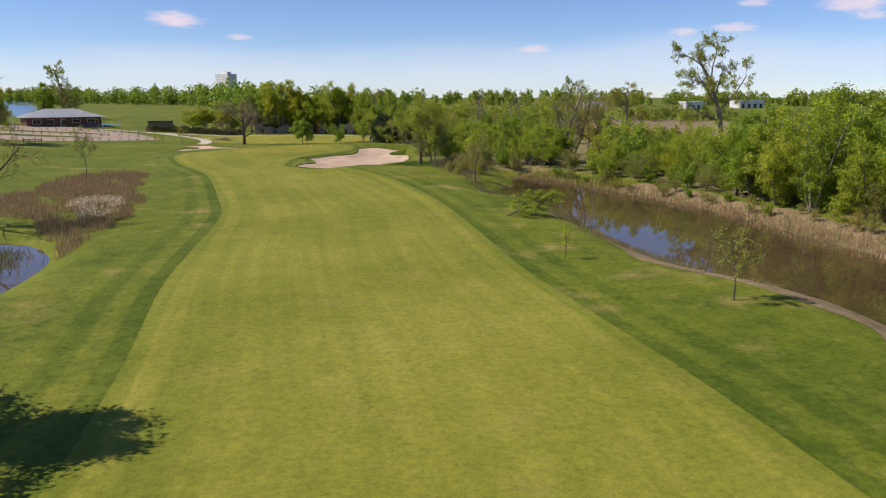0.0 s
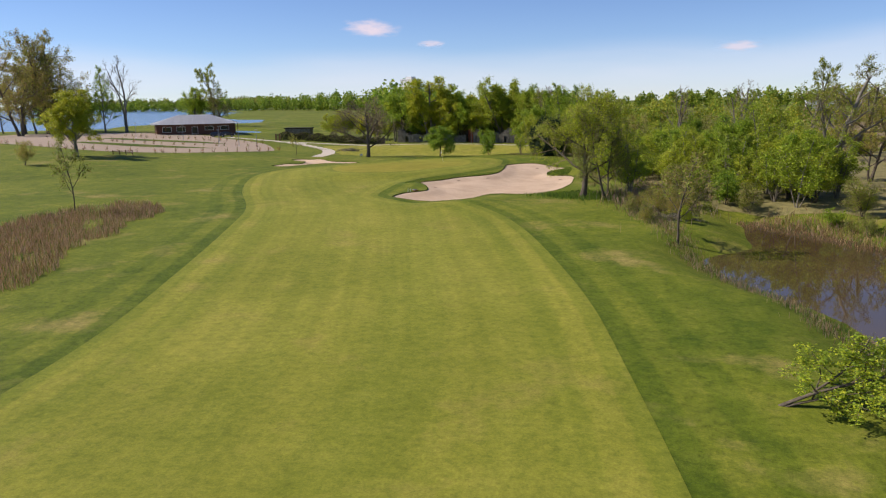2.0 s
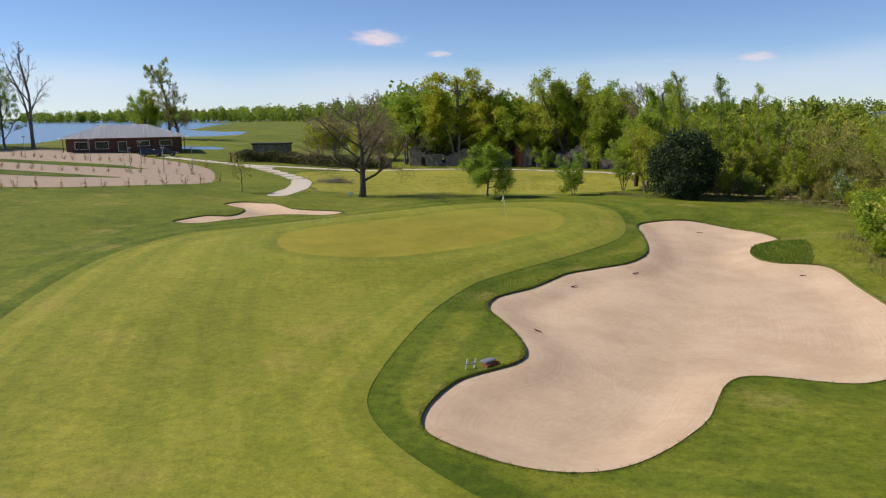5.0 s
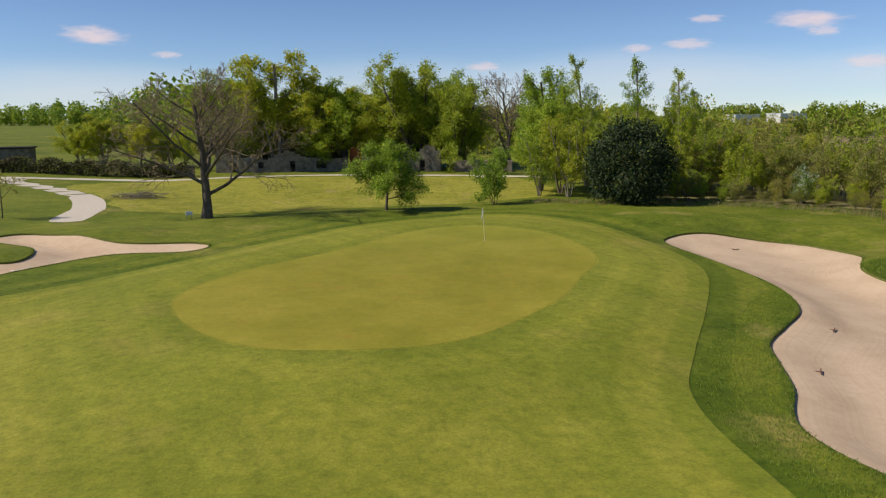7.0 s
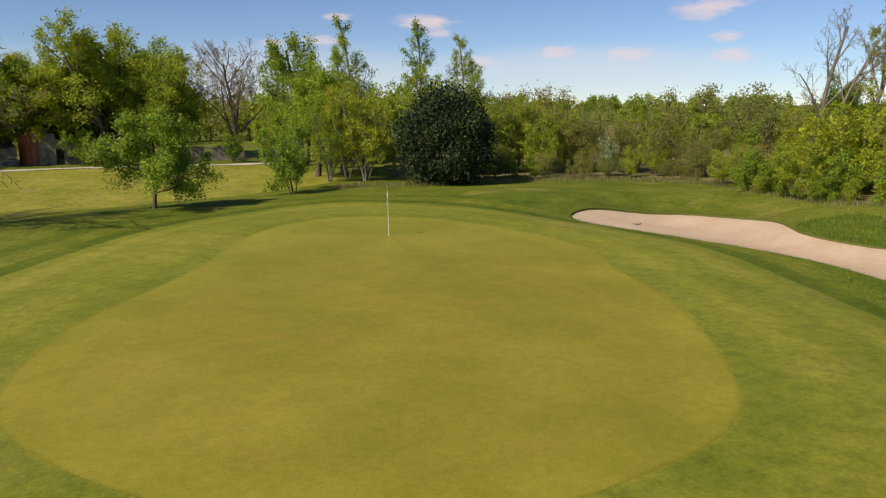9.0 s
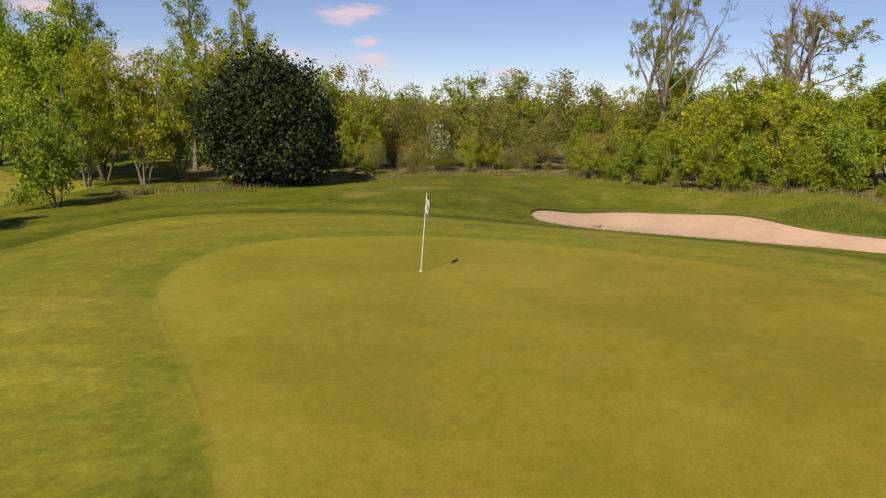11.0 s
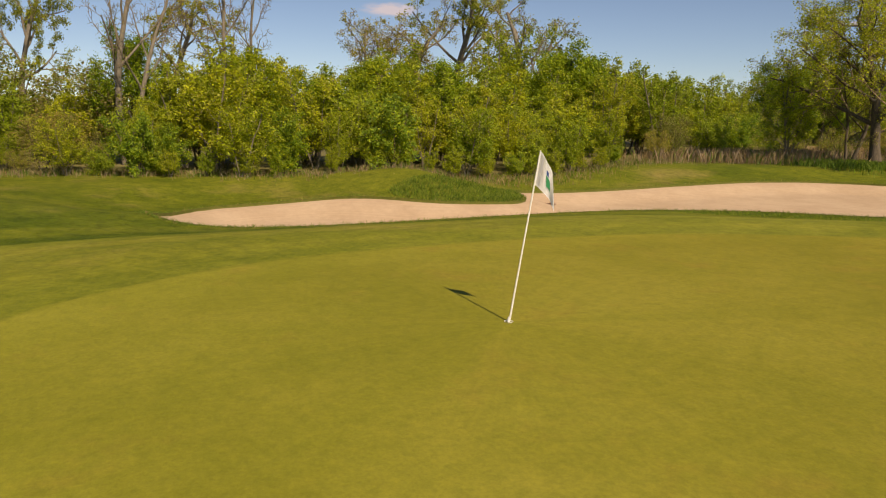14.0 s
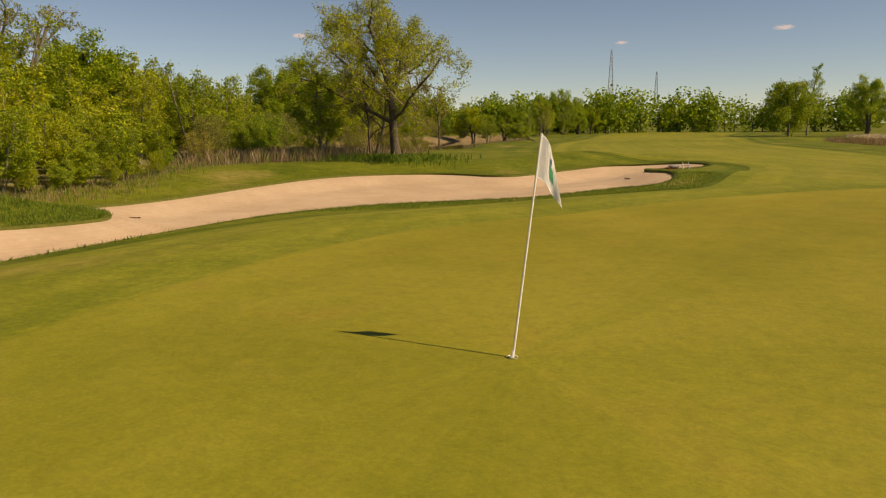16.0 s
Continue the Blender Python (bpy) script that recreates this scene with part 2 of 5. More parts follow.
METAL = plain("grey_metal", (0.3, 0.3, 0.31), (0.4, 0.4, 0.41), 4.0, 0.45, 0.05, 0.003, (1, 1, 1), 0.5, 0.7)
DARK = plain("dark_void", (0.012, 0.011, 0.01), (0.03, 0.028, 0.025), 3.0, 0.9, 0)
CAR_BLUE = plain("dark_blue_car_paint", (0.012, 0.02, 0.045), (0.018, 0.03, 0.06), 2.0, 0.2, 0, 0, (1, 1, 1), 0.6)
CAR_GREY = plain("dark_grey_car_paint", (0.02, 0.022, 0.026), (0.03, 0.033, 0.038), 2.0, 0.2, 0, 0, (1, 1, 1), 0.6)
RUBBER = plain("rubber", (0.012, 0.012, 0.012), (0.025, 0.025, 0.025), 6.0, 0.85, 0)
CONCRETE = plain("pale_concrete", (0.5, 0.5, 0.5), (0.66, 0.66, 0.65), 0.4, 0.85, 0)
BROWN_HEDGE = leaf("brown_hedge_leaf", [(0.05, 0.045, 0.022), (0.095, 0.085, 0.035), (0.15, 0.115, 0.055)], 0.15, 0.8)


def window_glass():
    m, nt, b = material("window_glass", 0.06, 0.8)
    b.inputs["Base Color"].default_value = (0.02, 0.025, 0.03, 1)
    return m


GLASS = window_glass()

# ---------------------------------------------------------------- mesh tools


def mesh_from(name, verts, faces, mats, smooth=True, index=None):
    me = bpy.data.meshes.new(name)
    if isinstance(faces, np.ndarray):
        count, sides = faces.shape
        me.vertices.add(len(verts))
        me.vertices.foreach_set("co", np.asarray(verts, np.float32).ravel())
        me.loops.add(count * sides)
        me.loops.foreach_set("vertex_index", faces.astype(np.int32).ravel())
        me.polygons.add(count)
        me.polygons.foreach_set("loop_start", np.arange(count, dtype=np.int32) * sides)
    else:
        me.from_pydata(verts, [], faces)
    for m in mats if isinstance(mats, (list, tuple)) else (mats,):
        me.materials.append(m)
    if smooth:
        me.polygons.foreach_set("use_smooth", np.ones(len(me.polygons), bool))
    if index is not None:
        me.polygons.foreach_set("material_index", np.asarray(index, np.int32))
    me.update(calc_edges=True)
    return me


def part(name, bm, mat, parent, label=""):
    """One mesh, from a bmesh or a mesh, under a thing or under a part."""
    me = bm
    if isinstance(bm, bmesh.types.BMesh):
        me = bpy.data.meshes.new(name)
        bm.normal_update()
        bm.to_mesh(me)
        bm.free()
        me.materials.append(mat)
    ob = new(name, me)
    ob.parent = parent
    return tagged(ob, label)


def thing(name, label, category, group="", at=None):
    ob = tagged(new(name), label, category, group)
    if at is not None:
        ob.matrix_basis = at
    return ob


def block(bm, size, at, turn=0.0, bevel=0.0, tilt=(0, 0)):
    """A bevelled block centred at a place."""
    m = pose(*at, tilt[0], tilt[1], turn) @ Matrix.Diagonal((*size, 1))
    made = bmesh.ops.create_cube(bm, size=1.0, matrix=m)["verts"]
    if bevel:
        edges = list({e for v in made for e in v.link_edges})
        bmesh.ops.bevel(bm, geom=edges, offset=bevel, segments=2, affect="EDGES", profile=0.6)
    return bm


def rod(bm, a, b, r0, r1=None, sides=10):
    """A capped tapered rod from a to b."""
    a, b = Vector(a), Vector(b)
    d = b - a
    m = Matrix.Translation((a + b) / 2) @ d.to_track_quat("Z", "Y").to_matrix().to_4x4()
    bmesh.ops.create_cone(bm, cap_ends=True, segments=sides, radius1=r0, radius2=r0 if r1 is None else r1, depth=d.length, matrix=m)
    return bm


def shaped(fn, *args, **kw):
    bm = bmesh.new()
    fn(bm, *args, **kw)
    return bm


# ---------------------------------------------------------------- plan curves


def closed_curve(points, n=8):
    p = np.array(points, float)
    out = []
    for i in range(len(p)):
        a, b, c, d = p[i - 1], p[i], p[(i + 1) % len(p)], p[(i + 2) % len(p)]
        for t in np.arange(n) / n:
            out.append(0.5 * (2 * b + (c - a) * t + (2 * a - 5 * b + 4 * c - d) * t * t + (3 * b - a - 3 * c + d) * t ** 3))
    return np.array(out)


def open_curve(points, n=8):
    p = np.array([2 * np.array(points[0]) - np.array(points[1]), *points, 2 * np.array(points[-1]) - np.array(points[-2])], float)
    out = []
    for i in range(1, len(p) - 2):
        a, b, c, d = p[i - 1], p[i], p[i + 1], p[i + 2]
        for t in np.arange(n) / n:
            out.append(0.5 * (2 * b + (c - a) * t + (2 * a - 5 * b + 4 * c - d) * t * t + (3 * b - a - 3 * c + d) * t ** 3))
    out.append(p[-2])
    return np.array(out)


def distance_to(x, y, line, closed=True):
    """Distance in plan to a line; negative inside where it is closed."""
    a = line
    b = np.roll(line, -1, 0) if closed else line[1:]
    a = a if closed else line[:-1]
    best = np.full(x.shape, 1e9)
    inside = np.zeros(x.shape, bool)
    for (ax, ay), (bx, by) in zip(a, b):
        dx, dy = bx - ax, by - ay
        t = np.clip(((x - ax) * dx + (y - ay) * dy) / (dx * dx + dy * dy + 1e-12), 0, 1)
        best = np.minimum(best, (x - ax - t * dx) ** 2 + (y - ay - t * dy) ** 2)
        if closed:
            cross = ((ay > y) != (by > y)) & (x < dx * (y - ay) / (dy if abs(dy) > 1e-12 else 1e-12) + ax)
            inside ^= cross
    d = np.sqrt(best)
    return np.where(inside, -d, d) if closed else d


def ease(t):
    t = np.clip(t, 0, 1)
    return t * t * (3 - 2 * t)


GREEN_LINE = closed_curve([(-15.9, -13.6), (-15, -9.8), (-13.2, -6.8), (-9.6, -2.6), (-5, 4), (-1.6, 6.3), (1.6, 6.1), (4.6, 2.6), (5.6, -2.6), (5.1, -7.1), (3, -11.2), (0.5, -15.9), (-3.8, -20.7), (-7.4, -21.7), (-11.4, -21), (-14.3, -18)])
FAIRWAY_LINE = closed_curve([(20, -215), (17, -170), (14.6, -152.3), (10.6, -134), (8.7, -120.6), (6.1, -103), (1.5, -87.5), (-4.9, -68.5), (-9.9, -56), (-19, -40), (-26, -23), (-26.6, -12), (-22.5, -6.9), (-18.2, -1.6), (-14.8, 3.9), (-8.6, 11), (-2, 14.5), (4.5, 15.5), (8.6, 11.2), (10.4, 4.4), (10.9, -4.5), (9.9, -10.3), (6.9, -16.5), (3.8, -22.1), (2, -26), (1.5, -32), (1.4, -40), (2.6, -45.2), (7.2, -49.6), (14, -51.5), (18.9, -56.4), (22.3, -63.4), (25.6, -73), (30, -89), (32.5, -102), (34.2, -112), (36.6, -127.5), (39.5, -140.5), (42.9, -156), (47, -180), (52, -215)], 6)
BUNKER_1 = closed_curve([(11.9, -0.8), (12.8, 1.8), (15.2, 3.4), (18.8, 3.3), (22.4, 1.0), (23.0, -3.6), (20.4, -7.6), (20.1, -10.8), (21.3, -12.5), (24.4, -13.7), (24.8, -19), (24.8, -26), (23.6, -33), (20.2, -37), (15.5, -37.2), (13.6, -42.5), (11, -46.6), (7.6, -47.4), (4.5, -45.6), (4.6, -41.4), (6.8, -38.2), (6.1, -35.1), (4.2, -31.6), (4.0, -28.2), (5.6, -25.2), (6.6, -22.6), (7.4, -20.7), (9.3, -18.6), (11.4, -16.1), (12.5, -12.2), (12.3, -5.7)])
BUNKER_2 = closed_curve([(-32.2, -4.4), (-31.1, -1.4), (-28.2, -0.2), (-29.2, 4.2), (-34, 8.4), (-33, 11), (-29.4, 9.6), (-24.3, 5.9), (-19.3, 5.6), (-17.9, 3.8), (-19, 1.8), (-23.4, 1.4), (-26.4, -2.2), (-28.9, -5.6)])
POND_LINE = closed_curve([(45.8, -53.2), (44.9, -60), (44.2, -66.4), (40, -70.6), (39.6, -74.6), (41.7, -80.3), (45.2, -86.2), (46.9, -96), (49.2, -106), (50.6, -115), (53, -123), (58.5, -131.5), (60.5, -142), (64, -165), (76, -168), (75, -140), (70.6, -121), (67.6, -108), (64.3, -93), (58, -76.3), (51.3, -61), (45.4, -53)])
REED_WATER = closed_curve([(-3.8, -137), (-4.0, -125), (-7.2, -118.6), (-12.5, -115), (-24, -115), (-34, -122), (-30, -140), (-14, -150)])
LAKE_LINE = closed_curve([(-150, 120), (-176, 138), (-185, 200), (-230, 330), (-330, 560), (-700, 1200), (-1500, 1500), (-1700, 700), (-700, 180), (-320, 90), (-200, 95)])
INNER_LAKE = closed_curve([(-142, 168), (-134, 186), (-152, 226), (-166, 254), (-214, 282), (-240, 262), (-196, 224), (-168, 196)])
SMALL_POND = closed_curve([(-99, 96), (-90, 95), (-91, 105), (-104, 116), (-120, 122), (-116, 108)])
CAR_PARK = closed_curve([(-47.5, 28), (-49.5, 24.5), (-53.5, 20.5), (-65, 13), (-87, 10), (-140, 24), (-150, 62), (-96, 70), (-82, 62), (-66, 52), (-57, 44)])
PATH_A = open_curve([(-32.3, 18.6), (-32.9, 22.5), (-33.6, 27), (-37.6, 36.8), (-44.8, 46), (-55, 54.5), (-70, 61), (-82, 66)])
PATH_B = open_curve([(-58, 57), (-45, 58.3), (-34, 59), (-20, 62), (-4, 60), (8, 57.4), (17, 54.6)])
FIELD_FAR = closed_curve([(-60, 95), (-40, 130), (-70, 330), (-180, 520), (-320, 640), (-300, 420), (-190, 330), (-130, 200), (-80, 120)])


def base_height(x, y):
    """The lie of the land before bunkers are cut."""
    z = np.full(x.shape, -0.5)
    g = distance_to(x, y, GREEN_LINE)
    z = z + 0.5 * ease(1 - (g - 1.5) / 7) - 0.06 * ease(1 - distance_to(x, y, BUNKER_1) / 5)
    z = z + 0.042 * np.clip(-x - 36, 0, 75) * ease((y + 70) / 60)
    z = z - 0.52 * ease(1 - (distance_to(x, y, BUNKER_1) - 1.0) / 6) * ease((x - 12.5 - 0.2 * (y + 10)) / 6)
    for cx, cy, h, r in ((25, -8.2, 0.82, 4.2), (17, 10.5, 0.5, 5.5), (26, -30, 0.25, 8), (14, -50, 0.5, 5), (-31, 1.5, 0.4, 2.4), (-26, 9.5, 0.45, 3.2), (-9, 17, 0.15, 6), (3.5, -33, 0.35, 4), (12.3, -10.5, 0.14, 5.2)):
        z = z + h * np.exp(-((x - cx) ** 2 + (y - cy) ** 2) / (r * r))
    z = z - 0.5 * ease((y - 18) / 12) * ease((46 - y) / 14) * ease((x + 32) / 10) * ease((10 - x) / 10)
    p = distance_to(x, y, POND_LINE)
    z = z - 1.75 * ease(1 - (p + 1.0) / 7.5)
    w = distance_to(x, y, REED_WATER)
    z = z - 1.3 * ease(1 - (w + 1.0) / 6)
    for line, depth in ((LAKE_LINE, 1.6), (INNER_LAKE, 1.6), (SMALL_POND, 1.4)):
        z = z - depth * ease(1 - (distance_to(x, y, line) + 1.5) / 7)
    far = ease((np.hypot(x, y + 40) - 140) / 200)
    z = z + 0.12 * np.sin(x * 0.11 + 0.4 * np.sin(y * 0.07)) * np.sin(y * 0.09) + far * 0.6 * np.sin(x * 0.013 + 1) * np.sin(y * 0.011)
    return z


def sand_height(x, y, line):
    return base_height(x, y) - 0.08 - 0.42 * ease(-distance_to(x, y, line) / 2.4)


def height_at(x, y):
    return float(base_height(np.array([float(x)]), np.array([float(y)]))[0])


def axis(parts, reach):
    out = [parts[0][0]]
    for a, b, s in parts:
        out += list(np.linspace(a, b, max(2, int((b - a) / s) + 1))[1:])
    step, lo, hi = 3.0, [out[0]], [out[-1]]
    while hi[-1] < reach:
        hi.append(hi[-1] + step)
        lo.append(lo[-1] - step)
        step *= 1.16
    return np.array(lo[:0:-1] + out + hi[1:])


GX = axis([(-130, -38, 2.5), (-38, 27, 0.65), (27, 80, 1.3)], 2600)
GY = axis([(-205, -52, 1.5), (-52, 18, 0.65), (18, 140, 2.5)], 2600)
MX, MY = np.meshgrid(GX, GY)
MZ = base_height(MX, MY)


def sheet(keep, heights, lift=0.0):
    """The part of the land's grid where keep is negative, cut exactly along its line."""
    rows, cols = keep.shape
    idx = np.arange(rows * cols).reshape(rows, cols)
    tris = np.concatenate([np.stack([idx[:-1, :-1], idx[:-1, 1:], idx[1:, 1:]], -1).reshape(-1, 3), np.stack([idx[:-1, :-1], idx[1:, 1:], idx[1:, :-1]], -1).reshape(-1, 3)])
    k = keep.ravel()
    neg = (k[tris] < 0).sum(1)
    whole = tris[neg == 3]
    pts = np.stack([MX.ravel(), MY.ravel(), heights.ravel() + lift], -1)
    used, inv = np.unique(whole, return_inverse=True)
    verts = pts[used].tolist()
    faces = inv.reshape(-1, 3).tolist()
    new_index = {int(u): i for i, u in enumerate(used)}
    for tri in tris[(neg > 0) & (neg < 3)]:
        loop = []
        for a, b in zip(tri, np.roll(tri, -1)):
            a, b = int(a), int(b)
            if k[a] < 0:
                if a not in new_index:
                    new_index[a] = len(verts)
                    verts.append(pts[a].tolist())
                loop.append(new_index[a])
            if (k[a] < 0) != (k[b] < 0):
                key = (min(a, b), max(a, b))
                if key not in new_index:
                    t = k[key[0]] / (k[key[0]] - k[key[1]])
                    new_index[key] = len(verts)
                    verts.append((pts[key[0]] * (1 - t) + pts[key[1]] * t).tolist())
                loop.append(new_index[key])
        if len(loop) >= 3:
            faces.append(loop)
    return verts, faces


def land(name, keep, mat, label, category, lift=0.0, heights=None):
    v, f = sheet(keep, MZ if heights is None else heights, lift)
    me = mesh_from(name, v, f, mat)
    if name in ("ground", "fairway", "putting_green"):
        x, y = np.array(v)[:, 0], np.array(v)[:, 1]
        edge, ring = distance_to(x, y, FAIRWAY_LINE), distance_to(x, y, GREEN_LINE)
        for field_name, values in (("edge", edge), ("inset", -edge), ("ring", ring), ("inset_ring", -ring), ("across", distance_to(x, y, LEFT_EDGE, False)), ("south", 6.0 - y)):
            me.attributes.new(field_name, "FLOAT", "POINT").data.foreach_set("value", values.astype(np.float32))
    if name.startswith("bunker"):
        x, y = np.array(v)[:, 0], np.array(v)[:, 1]
        rim = np.minimum(distance_to(x, y, BUNKER_1, True), distance_to(x, y, BUNKER_2, True))
        me.attributes.new("rim", "FLOAT", "POINT").data.foreach_set("value", -rim.astype(np.float32))
    return tagged(new(name, me), label, category, kind="structure")


# the fairway's west side, carried on past the green
LEFT_EDGE = open_curve([(20, -215), (17, -170), (14.6, -152.3), (10.6, -134), (8.2, -120.6), (5.4, -103), (0.8, -87.5), (-5.2, -68.5), (-9.9, -56), (-19, -40), (-28, -20), (-38, 4)], 6)
D_B1, D_B2 = distance_to(MX, MY, BUNKER_1), distance_to(MX, MY, BUNKER_2)
D_GREEN, D_FAIR = distance_to(MX, MY, GREEN_LINE), distance_to(MX, MY, FAIRWAY_LINE)
HOLES = np.maximum(-D_B1, -D_B2)
land("ground", HOLES, ROUGH, "uneven rough grass with dry patches around the fairway", "ground")
land("fairway", np.maximum(np.maximum(D_FAIR, -D_GREEN), HOLES), FAIRWAY, "close-mown striped fairway turf running up to the green", "fairway", 0.02)
land("putting_green", D_GREEN, GREEN, "smooth olive-green putting green turf", "putting green", 0.024)
for i, (line, d) in enumerate(((BUNKER_1, D_B1), (BUNKER_2, D_B2))):
    land(f"bunker_{i + 1}", d - 0.06, SAND, ("long winding bunker of raked pinkish sand", "small forked bunker of pale sand")[i], "bunker", 0.0, sand_height(MX, MY, line))
    top = base_height(line[:, 0], line[:, 1]) + 0.03
    n = len(line)
    low = sand_height(line[:, 0], line[:, 1], line) - 0.05
    vs = [(x, y, z) for (x, y), z in zip(line, top)] + [(x, y, z) for (x, y), z in zip(line, low)]
    fs = [(a, (a + 1) % n, n + (a + 1) % n, n + a) for a in range(n)]
    tagged(new(f"bunker_edge_{i + 1}", mesh_from("bunker_edge", vs, fs, SOIL)), "cut turf edge round the sand bunker", "turf edge", kind="structure")
D_PATH = np.minimum(distance_to(MX, MY, PATH_A, False) - 1.5, distance_to(MX, MY, PATH_B, False) - 1.3)
D_CAR = distance_to(MX, MY, CAR_PARK)
land("gravel_path", D_PATH, GRAVEL, "pale gravel cart path curving past the green", "path", 0.03)
land("car_park", np.maximum(D_CAR, -D_PATH), PARKING, "gravel car park with grassy islands", "car park", 0.025)
POND_BANK = distance_to(MX, MY, POND_LINE) - 0.6 - 5.4 * ease((MX - 50 + (MY + 90) * -0.33) / 8)
land("pond_bank", POND_BANK + 0.8 * np.sin(MX * 0.9 + MY * 0.6), BANK, "brown bare bank of mud and dry grass", "bank", 0.02)
WOOD_FLOOR = closed_curve([(19, 25), (27, 22), (34, 17.5), (37, 11), (36, 4), (31.8, -1), (29.8, -8), (29.6, -15), (31.8, -22), (37, -29), (41, -38), (42, -48), (48, -50), (58, -58), (70, -84), (76, -110), (84, -150), (110, -160), (110, -40), (100, 20), (60, 50), (22, 34)])
land("woodland_floor", np.maximum(distance_to(MX, MY, WOOD_FLOOR), -POND_BANK) + 0.5 * np.sin(MX * 1.1) * np.sin(MY * 0.8), LITTER, "brown leaf litter and low weeds under the wood", "ground", 0.024)
FIELD_BROWN = closed_curve([(92, 20), (120, -10), (180, 40), (190, 150), (150, 205), (110, 190), (88, 90)])
land("ploughed_field", distance_to(MX, MY, FIELD_BROWN), BANK, "bare brown ploughed field beyond the wood", "field", 0.03)
MEADOW_LINE = closed_curve([(-30, 26), (-22, 23), (-14, 24), (-4, 27), (8, 27), (13, 32), (14, 52), (4, 56.5), (-16, 59.5), (-34, 57.5), (-44, 50), (-36, 37)])
land("meadow", np.maximum(distance_to(MX, MY, MEADOW_LINE) + 0.6 * np.sin(MX * 0.8) * np.sin(MY * 0.7), -D_PATH), MEADOW, "unmown meadow grass with dry yellow patches", "meadow", 0.015)
for nm, line, z, lab in (("pond_water", POND_LINE, -1.85, "still brown pond water mirroring the trees"), ("reed_pond_water", REED_WATER, -1.4, "small dark pond beside the reeds")):
    land(nm, distance_to(MX, MY, line) - 2.8, WATER_BROWN, lab, "water", 0.0, np.full(MX.shape, z))
for nm, line, z, lab in (("lake_water", LAKE_LINE, 1.6, "broad blue lake behind the clubhouse"), ("inner_lake_water", INNER_LAKE, 1.7, "narrow blue water in the far meadow"), ("small_pond_water", SMALL_POND, 1.2, "small pale pond beside the clubhouse")):
    c = line.mean(0)
    grown = np.array([p + (p - c) / np.linalg.norm(p - c) * 1.2 for p in line])
    me = mesh_from(nm, [(x, y, z) for x, y in grown], [list(range(len(grown)))], WATER_LAKE, False)
    tagged(new(nm, me), lab, "water", kind="structure")

# ---------------------------------------------------------------- plants


def unit(v):
    return v / (np.linalg.norm(v) + 1e-9)


def tubes_mesh(name, tubes, mats, index_of):
    """Tapered limbs as one mesh. tubes: (points, radii, level)."""
    verts, faces, index, base = [], [], [], 0
    for pts, radii, level in tubes:
        sides = (8, 5, 3, 3, 3)[min(level, 4)]
        pts, n = np.asarray(pts), len(pts)
        along = np.gradient(pts, axis=0)
        along /= np.linalg.norm(along, axis=1)[:, None] + 1e-9
        ref = np.array((0.31, 0.95, 0.05)) if abs(along[0][2]) > 0.9 else np.array((0, 0, 1.0))
        u = np.cross(along, ref)
        u /= np.linalg.norm(u, axis=1)[:, None] + 1e-9
        v = np.cross(along, u)
        a = np.arange(sides) * 2 * np.pi / sides
        ring = pts[:, None] + np.asarray(radii)[:, None, None] * (np.cos(a)[None, :, None] * u[:, None] + np.sin(a)[None, :, None] * v[:, None])
        verts.append(ring.reshape(-1, 3))
        i, j = np.meshgrid(np.arange(n - 1), np.arange(sides), indexing="ij")
        k = (j + 1) % sides
        q = np.stack([base + i * sides + j, base + i * sides + k, base + (i + 1) * sides + k, base + (i + 1) * sides + j], -1).reshape(-1, 4)
        faces.append(q)
        index.append(np.full(len(q), index_of(level)))
        base += n * sides
    return mesh_from(name, np.concatenate(verts), np.concatenate(faces), mats, True, np.concatenate(index))


def leaves_mesh(name, rng, centres, size, mats, share=None, up=1.0, slim=0.55):
    """Small folded leaves round the given centres."""
    n = len(centres)
    u = rng.normal(size=(n, 3))
    u /= np.linalg.norm(u, axis=1)[:, None]
    nrm = rng.normal(size=(n, 3)) + 1.1 * up * np.array((-0.75, -0.1, 0.85))
    v = np.cross(u, nrm)
    v /= np.linalg.norm(v, axis=1)[:, None] + 1e-9
    s = size * rng.uniform(0.6, 1.35, (n, 1))
    c = np.asarray(centres)
    verts = np.stack([c - u * s * 0.5, c + v * s * 0.5 * slim, c + u * s * 0.5, c - v * s * 0.5 * slim], 1).reshape(-1, 3)
    faces = np.arange(4 * n).reshape(-1, 4)
    index = np.zeros(n) if share is None else rng.choice(len(mats), n, p=share)
    return mesh_from(name, verts, faces, mats, False, index)


